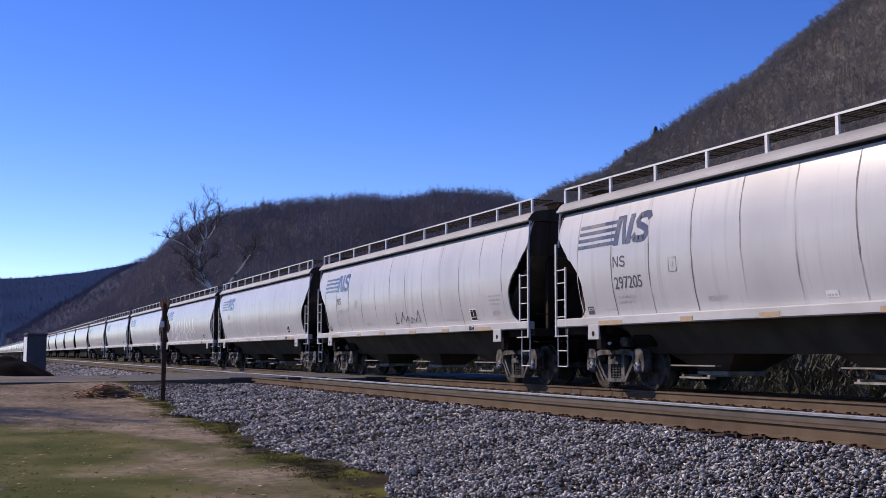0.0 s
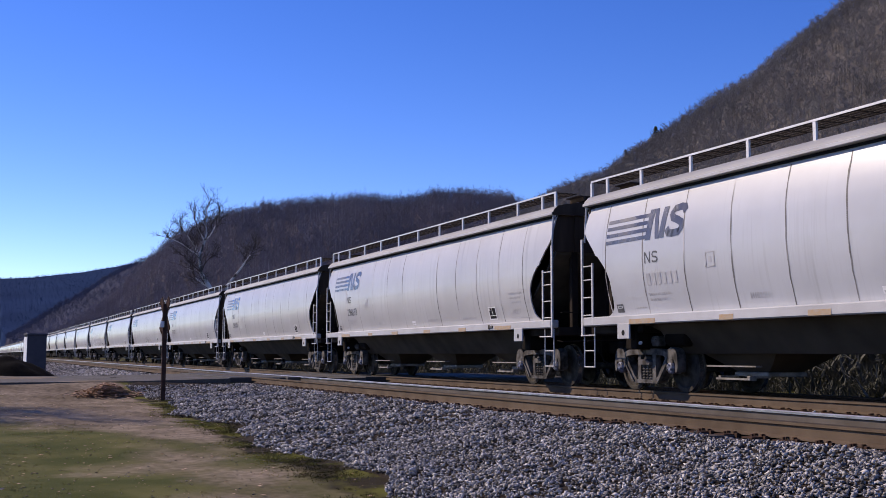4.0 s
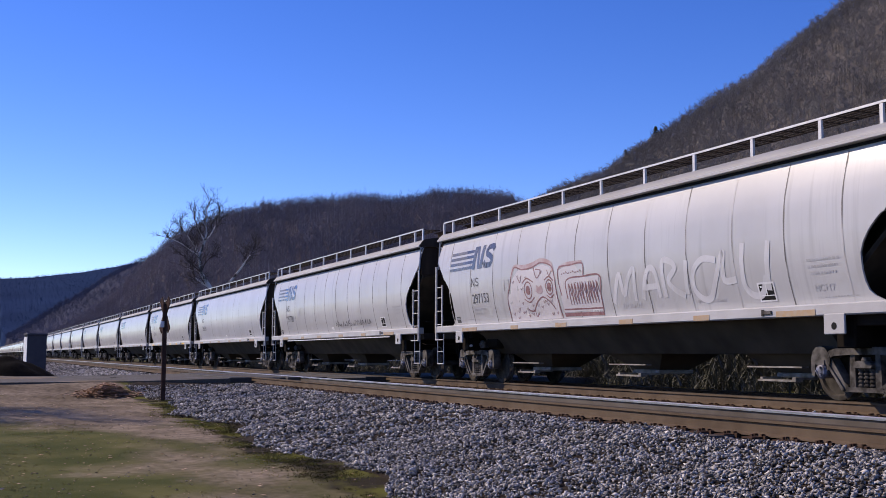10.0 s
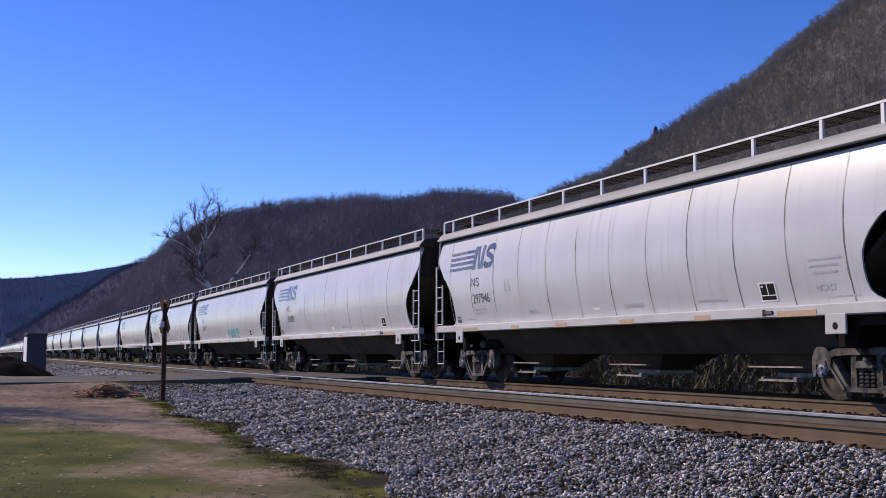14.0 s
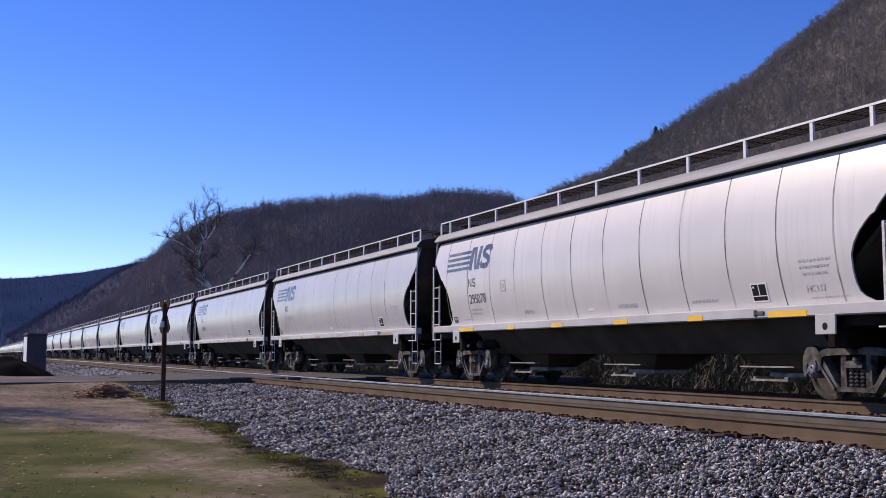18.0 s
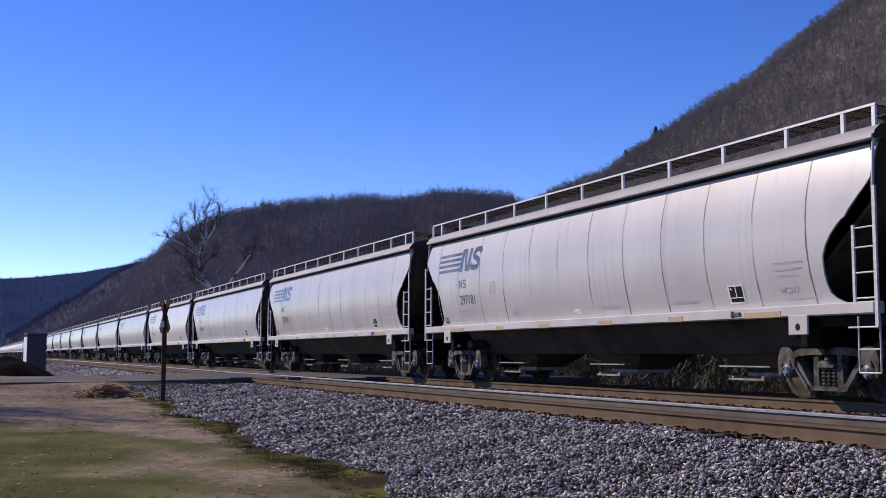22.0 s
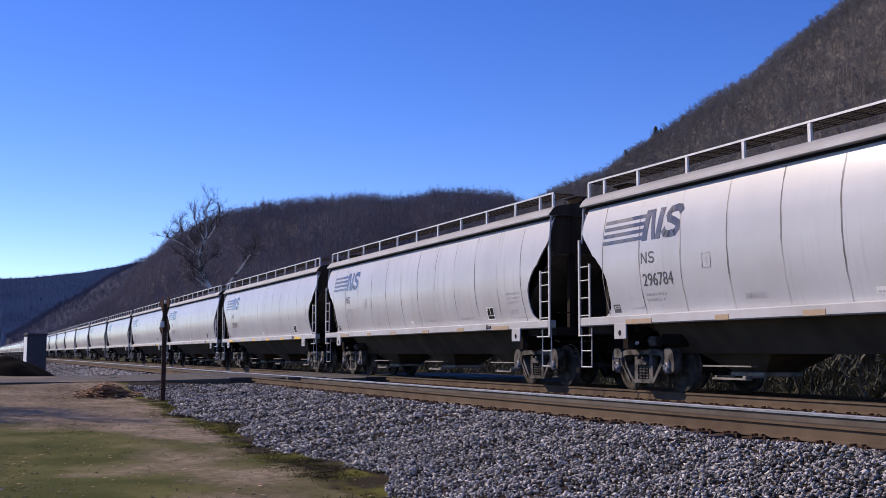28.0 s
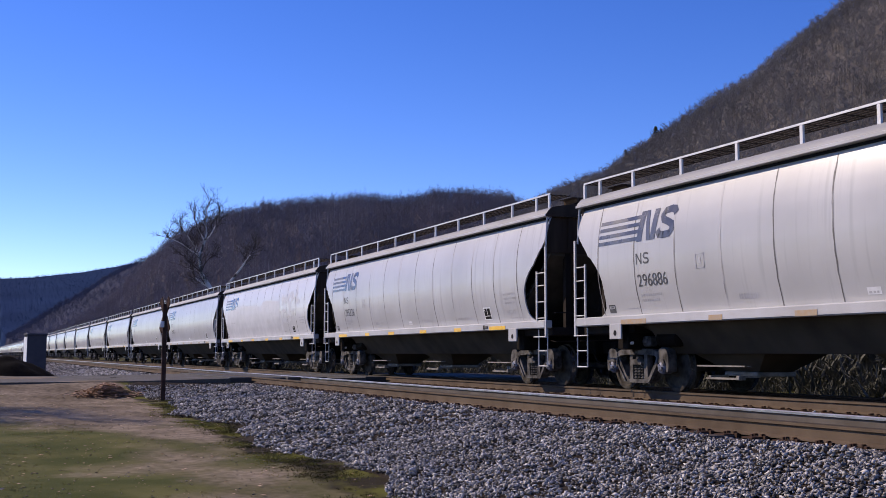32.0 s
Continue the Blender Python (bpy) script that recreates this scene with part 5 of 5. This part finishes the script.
def big_tree(name, x, y, height, seed, label, lean=(0, 0), top=3, thin=0.012, spread=0.5):
    rnd = random.Random(seed)
    z = float(ground_z(x, y))
    t = tagged(new(name), label, "tree")
    t.location = (x, y, z - 0.2)
    tr = Shape()
    hs = [Vector((0, 0, 0)), Vector((lean[0] * 0.45, lean[1] * 0.45, height * 0.22)), Vector((lean[0] * 0.9, lean[1] * 0.9, height * 0.42)), Vector((lean[0], lean[1], height * 0.60))]
    tr.tube(hs, height * 0.019, 10, 0, height * 0.010)
    part("trunk", tr, [M_BARK], t)
    cr = Shape()
    for i in range(9):
        a = 2 * math.pi * i / 9 * 2.0 + rnd.random()
        up = rnd.uniform(1.0, 1.9)
        d = Vector((math.cos(a), math.sin(a), up)).normalized()
        k = 0.55 + 0.45 * i / 8 if top > 3 else 0.15 + 0.85 * i / 8
        b = hs[1].lerp(hs[2], k * 2) if k < 0.5 else hs[2].lerp(hs[3], k * 2 - 1)
        limb(cr, b, d, height * rnd.uniform(0.18, 0.28), height * 0.0105, 0, spread, rnd, top, 1, thin)
    limb(cr, hs[3], Vector((0.05, 0, 1)), height * 0.30, height * 0.009, 0, spread, rnd, top, 1, thin)
    part("crown", cr, [M_BARK, M_TWIG], t, "bare winter branches")
    return t


def place(px_az, dist):
    """A place at an angle (degrees from the -x direction, towards +y) and distance."""
    a = radians(px_az)
    return -dist * math.cos(a), dist * math.sin(a)


def sycamore(az, dist, z0):
    """A forked sycamore: one stem leans over and carries the crown, the other reaches away low."""
    rnd = random.Random(4)
    x, y = place(az, dist)
    a = radians(az)
    across = Vector((math.sin(a), math.cos(a), 0))
    deep = Vector((math.cos(a), -math.sin(a), 0))
    t = tagged(new("sycamore_tree"), "tall bare forked sycamore with pale mottled limbs", "tree")
    t.location = (x, y, z0)
    def line(pts):
        return [across * u + deep * d + Vector((0, 0, z)) for u, d, z in pts]
    tr = Shape()
    stem = line([(0.6, 0, -6.4), (0.3, 0, -3.0), (-0.1, 0, 0.0), (-0.7, 0, 2.1), (-1.7, 0.1, 3.7), (-1.9, 0.2, 5.4), (-1.4, 0.2, 6.9)])
    tr.tube(stem, 0.32, 10, 0, 0.13)
    fork = line([(0.25, 0, -2.6), (0.45, 0.1, 0.3), (1.0, 0.3, 2.4), (2.3, 0.5, 4.1), (3.3, 0.5, 5.6)])
    tr.tube(fork, 0.20, 8, 0, 0.07)
    part("trunk", tr, [M_BARK], t, "pale mottled forked trunk")
    cr = Shape()
    mains = ((stem[6], [(-1.2, 0.3, 7.8), (-1.4, 0.2, 9.0), (-1.2, 0.1, 10.3), (-1.0, 0.0, 11.2)], 0.12), (stem[5], [(-2.3, -0.4, 6.3), (-2.9, -0.6, 7.2), (-3.6, -0.4, 8.2), (-4.0, -0.3, 8.9)], 0.10),
             (stem[5], [(-2.7, 0.5, 5.9), (-3.7, 0.8, 6.6), (-4.6, 1.0, 7.0), (-5.2, 1.0, 7.2)], 0.085), (stem[6], [(-0.8, -0.4, 7.7), (-0.3, -0.6, 8.7), (0.0, -0.6, 9.4), (0.1, -0.5, 9.9)], 0.085),
             (stem[6], [(-1.9, 0.7, 7.9), (-2.4, 1.0, 9.0), (-2.6, 1.2, 9.9)], 0.085), (stem[3], [(-1.5, -0.3, 2.6), (-2.2, -0.5, 3.1), (-2.6, -0.6, 3.9), (-3.1, -0.7, 4.2)], 0.12),
             (stem[4], [(-1.3, 0.6, 4.6), (-0.8, 0.9, 5.2), (-0.3, 1.1, 5.6)], 0.07), (fork[3], [(2.7, 0.2, 4.6), (2.8, 0.0, 5.3), (3.0, 0.0, 5.9)], 0.07), (fork[4], [(3.5, 0.6, 6.0), (3.7, 0.6, 6.5)], 0.06),
             (stem[4], [(-2.5, 0.8, 4.4), (-3.3, 1.4, 5.2), (-4.0, 1.8, 5.6)], 0.07))
    for base, pts, r in mains:
        run = [base] + line(pts)
        cr.tube(run, r, 6, 0 if r > 0.08 else 1, r * 0.3)
        for i in range(1, len(run)):
            d = (run[i] - run[i - 1]).normalized()
            for k in range(4):
                side = Vector((rnd.gauss(0, 1), rnd.gauss(0, 1), rnd.gauss(0.2, 0.5))).normalized()
                limb(cr, run[i - 1].lerp(run[i], 0.25 + 0.25 * k), (d * 0.5 + side * 0.6).normalized(), rnd.uniform(0.7, 1.5), 0.034, 1, 0.55, rnd, 3, 1, 0.012)
    part("crown", cr, [M_BARK, M_TWIG], t, "bare winter branches")
    return t


sycamore(11.0, 120, 5.4)

# bare trees beside the lawn, behind the view, whose shadows fall across the grass
for i, (tx, ty, th) in enumerate(((-38, -9.0, 11), (-26, -11.5, 11))):
    big_tree("lawn_tree", tx, ty, th, 20 + i, "bare tree standing beside the lawn", (0.4, 0.3))

# ---- wooded hills ----
def wood_tree(seed, crown=0.34):
    """A far bare tree: thin trunk and a haze of slim twigs; unit height."""
    r = np.random.default_rng(seed)
    V, F = [], []
    def sliver(a, b, w, cross=True):
        a, b = np.array(a), np.array(b)
        d = b - a
        s = np.cross(d, r.normal(size=3))
        s = s / (np.linalg.norm(s) + 1e-9) * w
        o = len(V)
        V.extend([a - s, a + s, b])
        F.append((o, o + 1, o + 2))
        if not cross:
            return
        s2 = np.cross(d, s)
        s2 = s2 / (np.linalg.norm(s2) + 1e-9) * w
        o = len(V)
        V.extend([a - s2, a + s2, b])
        F.append((o, o + 1, o + 2))
    sliver((0, 0, -0.1), (0.02, 0, 0.95), 0.012)
    for i in range(8):
        h = r.uniform(0.22, 0.88)
        a = r.uniform(0, 6.28)
        l = crown * r.uniform(0.5, 1.0) * (1.25 - h * 0.6)
        tip = np.array([math.cos(a) * l, math.sin(a) * l, h + l * r.uniform(0.4, 1.1)])
        base = np.array([0, 0, h])
        sliver(base, tip, 0.007)
        for j in range(4):
            b = base + (tip - base) * r.uniform(0.3, 1.0)
            sliver(b, b + r.normal(size=3) * 0.075 + np.array([0, 0, 0.06]), 0.0075, False)
    return np.array(V), np.array(F)


def conifer(seed):
    r = np.random.default_rng(seed)
    V, F = [], []
    for i in range(320):
        h = r.uniform(0.05, 0.98)
        a = r.uniform(0, 6.28)
        l = 0.38 * (1.02 - h) ** 0.7 * r.uniform(0.6, 1.15)
        o = len(V)
        c, s = math.cos(a), math.sin(a)
        V.extend([(0, 0, h), (c * l - s * 0.04, s * l + c * 0.04, h - 0.05), (c * l + s * 0.04, s * l - c * 0.04, h - 0.03)])
        F.append((o, o + 1, o + 2))
    return np.array(V), np.array(F)


def lumps(a, seed, amp):
    r = np.random.default_rng(seed)
    out = np.zeros_like(a)
    for k in range(1, 9):
        out = out + amp / k ** 0.9 * np.sin(a * k * 0.45 + r.uniform(0, 6.28))
    return out


def hill(name, az, elev, d0, d1, ntree, tree_h, seed, wood, label, soil=M_LITTER, trunk=M_WTRUNK, drop=0.95, sink=0.12):
    """A hillside seen from the lawn: az (degrees) and the crest's elevation (degrees) as control values; it rises from d0 to d1 metres."""
    A = np.linspace(az[0], az[-1], 160)
    E = np.interp(A, az, elev)
    S = np.linspace(0, 1.25, 40)
    def at(a, s):
        crest = np.interp(a, az, elev)
        wob = lumps(a, seed, 0.03)
        d = d0 + (d1 - d0) * s * (1 + wob * (1 - np.clip(s, 0, 1)))
        rise = smooth(-0.25, 1.0, s) * 1.06 - 0.06
        el = crest * np.where(s < 1, rise, 1 - (s - 1) * 2) + lumps(a * 2 + s * 5, seed + 1, 0.045 if d1 < 1000 else 0.007) * np.clip(s * 2, 0, 1) * (s < 1.01)
        z = d * np.tan(np.radians(el)) - tree_h * drop * np.clip(s * 3, 0, 1)
        y = d * np.sin(np.radians(a))
        z = np.where(y < 30, np.minimum(z, -2.5), z)      # level where the line passes
        return np.stack([-d * np.cos(np.radians(a)), y, z - 1.0], -1)
    AA, SS = np.meshgrid(A, S, indexing="ij")
    V = at(AA.ravel(), SS.ravel())
    nx, ny = len(A), len(S)
    i = (np.arange(nx - 1)[:, None] * ny + np.arange(ny - 1)).ravel()
    F = np.concatenate([np.stack([i, i + ny, i + ny + 1], -1), np.stack([i, i + ny + 1, i + 1], -1)])
    soup(name, V, F, soil, "structure", label, "hill", True)
    r = np.random.default_rng(seed + 50)
    vs, fs, off, per = [], [], 0, []
    for v in range(6):
        bv, bf = wood_tree(seed * 10 + v, 0.30 + 0.02 * v)
        per.append(len(bf))
        n = ntree // 6
        a = r.uniform(az[0], az[-1], n)
        s = 1.03 * r.uniform(0.0, 1, n) ** 0.75
        s = np.where(r.random(n) < 0.16, r.uniform(0.90, 1.04, n), s)      # dense along the crest
        pos = at(a, s)
        pos = pos[pos[:, 1] > 30]
        n = len(pos)
        h = tree_h * r.uniform(0.65, 1.2, n)
        pos[:, 2] -= sink * tree_h
        pv, pf = scatter(bv, bf, pos, r.uniform(0, 6.28, n), h)
        vs.append(pv)
        fs.append(pf + off)
        off += len(pv)
    trunks = np.concatenate([(np.arange(len(f)) % per[i] < 2).astype(int) for i, f in enumerate(fs)])
    soup(name + "_woods", np.concatenate(vs), np.concatenate(fs), [wood, trunk], "stuff", "bare winter woods on the hillside", "woods", False, trunks)
    return at


hill("hill_far", [-2, 0.2, 2.4, 4.7, 6.4, 8.7, 12], [3.5, 3.52, 3.68, 3.99, 4.33, 4.76, 4.76], 1500, 2300, 6000, 6, 3, M_WOODS_FAR_HAZE, "distant wooded ridge coloured haze blue", M_LITTER_FAR_HAZE, M_WOODS_FAR_HAZE, 0.15, 0.45)
# spur added for the middle hill's hazed flank, haze in its colours
hill("hill_spur", [0.6, 1.6, 2.6, 3.6, 4.75, 5.6, 6.4, 7.3, 9.0], [0.6, 1.1, 1.75, 2.45, 3.1, 3.75, 4.25, 4.7, 5.2], 900, 1350, 5000, 8, 11, M_WOODS_SPUR_HAZE, "added wooded spur tinted by haze, between the ridge and the nearer hill", M_LITTER_SPUR_HAZE, M_WOODS_SPUR_HAZE, 0.5, 0.3)
mid = hill("hill_middle", [2.3, 3.1, 4.75, 6.4, 7.3, 8.25, 8.9, 11.1, 13.3, 15.8, 18.1, 20.4, 21.5, 23.8, 25.55, 26.4, 28.4, 31.2], [0.7, 0.9, 1.9, 3.4, 4.35, 5.3, 5.95, 7.04, 7.65, 7.84, 8.07, 8.04, 8.3, 8.33, 8.13, 7.84, 7.25, 6.43], 330, 820, 15000, 11.5, 5, M_WOODS, "wooded hill behind the train", drop=0.75)
right = hill("hill_right", [25.0, 26.4, 27.3, 28.4, 30.1, 31.5, 32.7, 33.8, 35.5, 36.8, 38.2, 39.6, 40.65, 42.0, 44.0, 48], [6.85, 7.6, 8.1, 8.62, 9.22, 10.15, 10.83, 11.5, 12.6, 13.27, 14.15, 15.25, 15.95, 16.74, 17.93, 19.8], 170, 620, 13000, 9.0, 8, M_WOODS_NEAR, "steep wooded hillside", M_LITTER_NEAR, M_WTRUNK_NEAR, 0.75)
# conifers on the crest
pv, pf = conifer(2)
pts = np.array([right(np.array([a]), np.array([1.0]))[0] for a in (31.45, 31.7, 32.95, 33.2, 32.7)])
v, f = scatter(pv, pf, pts + np.array([0, 0, -1.0]), np.array([0, 1, 2, 3, 4.0]), np.array([11, 9, 13.5, 10.5, 9.0]))
soup("pine_trees", v, f, M_PINE, "stuff", "dark pines on the hill's crest", "trees")

# brush along the far side of the tracks
def brush_clump(seed):
    r = np.random.default_rng(seed)
    V, F = [], []
    for i in range(95):
        a = r.uniform(0, 6.28)
        b = np.array([r.normal(0, 0.25), r.normal(0, 0.25), 0])
        b = b + np.array([0, 0, r.choice([0.0, 0.0, r.uniform(0.1, 0.6)])])
        reach = r.uniform(0.15, 0.5)
        t = b + np.array([math.cos(a) * reach, math.sin(a) * reach, r.uniform(-0.05, 0.55)])
        w = np.array([math.sin(a), -math.cos(a), 0]) * r.uniform(0.012, 0.030)
        o = len(V)
        V.extend([b - w, b + w, t])
        F.append((o, o + 1, o + 2))
    return np.array(V), np.array(F)


vs, fs, off = [], [], 0
for v in range(4):
    bv, bf = brush_clump(v)
    n = 2200
    x = -2 - 130 * rng.random(n) ** 1.7
    y = 18.6 + rng.gamma(2.0, 3.0, n)
    pos = np.stack([x, y, ground_z(x, y) - 0.05], -1)
    pv, pf = scatter(bv, bf, pos, rng.uniform(0, 6.28, n), rng.uniform(0.5, 2.4, n) * np.clip((y - 17.4) / 4, 0.25, 1.4))
    vs.append(pv)
    fs.append(pf + off)
    off += len(pv)
soup("brush", np.concatenate(vs), np.concatenate(fs), M_BRUSH, "stuff", "dry weeds and brush behind the tracks", "brush")

# ---- loose ballast stones ----
def stone(seed):
    r = np.random.default_rng(seed)
    bm = bmesh.new()
    for i in range(8):
        d = r.normal(size=3)
        d = d / np.linalg.norm(d) * r.uniform(0.7, 1.3)
        bm.verts.new((d[0] * 1.25, d[1] * 0.72, d[2] * 0.58))
    bmesh.ops.convex_hull(bm, input=bm.verts)
    bmesh.ops.triangulate(bm, faces=bm.faces)
    bm.verts.ensure_lookup_table()
    bm.verts.index_update()
    used = [v for v in bm.verts if v.link_faces]
    idx = {v.index: i for i, v in enumerate(used)}
    V = np.array([tuple(v.co) for v in used])
    F = np.array([[idx[v.index] for v in f.verts] for f in bm.faces])
    bm.free()
    return V, F


vs, fs, off = [], [], 0
for v in range(8):
    bv, bf = stone(v)
    for x0, x1, y0, y1, n, size in ((-16, -5, 3.8, 8.0, 4700, 0.027), (-34, -16, 3.8, 8.0, 2650, 0.036), (-34, -6, 8.0, 16.0, 900, 0.038), (-75, -46, 3.8, 7.3, 900, 0.06)):
        x = rng.uniform(x0, x1, n)
        y = rng.uniform(y0, y1, n)
        keep = (x < CROSS0 + 1.5) | (x > CROSS1 + rng.normal(0, 0.3, n))
        x, y = x[keep], y[keep]
        z = ballast_z(x, y)
        onbed = z > ground_z(x, y) - 0.02
        x, y, z = x[onbed], y[onbed], z[onbed]
        m = len(x)
        if not m:
            continue
        low = (np.abs(y - DN) < 1.25) | (np.abs(y - D) < 1.25)
        z = z + np.where(low, -0.012, rng.normal(0.012, 0.012, m))
        pv, pf = scatter(bv, bf, np.stack([x, y, z], -1), rng.uniform(0, 6.28, m), size * rng.uniform(0.55, 1.35, m), rng.uniform(-1.5, 1.5, m))
        vs.append(pv)
        fs.append(pf + off)
        off += len(pv)
soup("ballast_stones", np.concatenate(vs), np.concatenate(fs), M_STONE, "stuff", "loose grey crushed ballast stones on the shoulder", "stones")

# ---- lawn cover ----
def tuft(seed, n, h, w):
    r = np.random.default_rng(seed)
    V, F = [], []
    for i in range(n):
        a = r.uniform(0, 6.28)
        b = np.array([r.normal(0, 0.05), r.normal(0, 0.05), 0.0])
        t = b + np.array([math.cos(a) * h * 0.7, math.sin(a) * h * 0.7, h * r.uniform(0.5, 1.0)])
        s = np.array([math.sin(a), -math.cos(a), 0]) * w
        o = len(V)
        V.extend([b - s, b + s, t])
        F.append((o, o + 1, o + 2))
    return np.array(V), np.array(F)


def cover(name, base, x, y, size, material, label, category, lift=0.0, fz=ground_z):
    vs, fs, off = [], [], 0
    parts = np.array_split(np.arange(len(x)), len(base))
    for (bv, bf), ii in zip(base, parts):
        m = len(ii)
        pos = np.stack([x[ii], y[ii], fz(x[ii], y[ii]) + lift], -1)
        pv, pf = scatter(bv, bf, pos, rng.uniform(0, 6.28, m), size * rng.uniform(0.6, 1.3, m), rng.normal(0, 0.15, m))
        vs.append(pv)
        fs.append(pf + off)
        off += len(pv)
    return soup(name, np.concatenate(vs), np.concatenate(fs), material, "stuff", label, category)


n = 2500
x = -9 - 26 * rng.random(n) ** 1.3
y = rng.uniform(-1.0, 3.0, n)
patch = np.sin(x * 0.55 + 1.0) + np.sin(y * 2.1 + x * 0.3) + rng.normal(0, 0.5, n) - np.clip(y - 1.2, 0, 2) * 1.6
k = (patch > -0.7) & (x > -24 + rng.normal(0, 0.8, n))
cover("lawn_grass", [tuft(i, 9, 0.020, 0.005) for i in range(4)], x[k], y[k], 1.0, M_GRASS, "short patchy green grass", "grass")
n = 3600
x = rng.uniform(-30, -8.5, n)
y = 4.15 + 0.10 * np.sin(x * 0.8) + rng.normal(0, 0.24, n) + 0.05 * (x + 20) * -0.5
k = (np.sin(x * 1.1) + np.sin(x * 2.7 + 1) + rng.normal(0, 0.5, n)) > -0.6
cover("mossy_verge", [tuft(10 + i, 12, 0.020, 0.006) for i in range(4)], x[k], y[k], 1.0, M_MOSS, "mossy green tufts along the ballast's edge", "grass")
leaf = (np.array([(-1, 0, 0), (0, -0.55, 0.12), (1, 0, 0.05), (0, 0.55, 0.15)]), np.array([(0, 1, 2), (0, 2, 3)]))
n = 800
x = -9 - 24 * rng.random(n)
y = rng.uniform(-0.5, 4.4, n)
cover("fallen_leaves", [leaf], x, y, 0.030, M_LEAF, "scattered dry brown leaves", "leaves", 0.015)
n = 1500
x = -32.6 + rng.normal(0, 0.35, n)
y = 3.35 + rng.normal(0, 0.38, n)
cover("leaf_pile", [leaf], x, y, 0.07, M_LEAF, "heap of dry brown leaves by the ballast", "leaves", 0.02, lambda a, b: ground_z(a, b) + 0.32 * np.exp(-((a + 32.6) ** 2 + (b - 3.35) ** 2) / 0.3) * np.random.default_rng(3).random(len(a)))
pebble = [stone(30 + i) for i in range(4)]
n = 700
x = -9 - 22 * rng.random(n)
y = rng.uniform(0.0, 4.5, n)
cover("pebbles", pebble, x, y, 0.014, M_PEBBLE, "small loose stones on the dirt", "stones", 0.005)

n = 9000
x = -47 - 110 * rng.random(n) ** 1.6
y = rng.uniform(2.4, 7.3, n)
cover("roadside_gravel", pebble, x, y, 0.085, M_STONE, "grey gravel spread beyond the road", "stones", 0.005, lambda a, b: np.maximum(ground_z(a, b), ballast_z(a, b)))

# black mound, added in place of a shadow in front of the relay cabinet
X, Y = np.meshgrid(np.linspace(-1, 1, 31), np.linspace(-1, 1, 31), indexing="ij")
R2 = np.sqrt(X ** 2 + Y ** 2)
bump = np.array([[noise.noise(Vector((a * 4, b * 4, 3.0))) for b in np.linspace(-1, 1, 31)] for a in np.linspace(-1, 1, 31)])
Z = np.clip(1 - R2 ** 1.6, -0.2, 1) * (0.62 + 0.10 * bump)
V = np.stack([X * 2.4, Y * 2.6, Z * 1.75], -1).reshape(-1, 3)
i = (np.arange(30)[:, None] * 31 + np.arange(30)).ravel()
F = np.concatenate([np.stack([i, i + 31, i + 32], -1), np.stack([i, i + 32, i + 1], -1)])
mound = soup("soil_mound", V, F, mat("mound_shadow_black", (0.0016, 0.0016, 0.0019), 0.95, 0, (0.0025, 0.0024, 0.0027), 3, 0.6, 18, spec=0.05), "", "low black mound standing for a shadow in front of the cabinet", "mound", True)
mound.location = (-49.0, 0.95, -0.52)

# dark hedge past the mound, beyond the cabinet
vs, fs, off = [], [], 0
for v in range(3):
    bv, bf = brush_clump(40 + v)
    n = 500
    x = rng.uniform(-112, -72, n)
    y = rng.uniform(-1.5, 3.4, n)
    pv, pf = scatter(bv, bf, np.stack([x, y, ground_z(x, y) - 0.05], -1), rng.uniform(0, 6.28, n), rng.uniform(0.9, 1.55, n))
    vs.append(pv)
    fs.append(pf + off)
    off += len(pv)
soup("hedge", np.concatenate(vs), np.concatenate(fs), mat("dark_hedge_twig", (0.03, 0.03, 0.034), 0.9, 0, (0.02, 0.02, 0.024), 2), "stuff", "low dark bare hedge beyond the cabinet", "hedge")


motions()
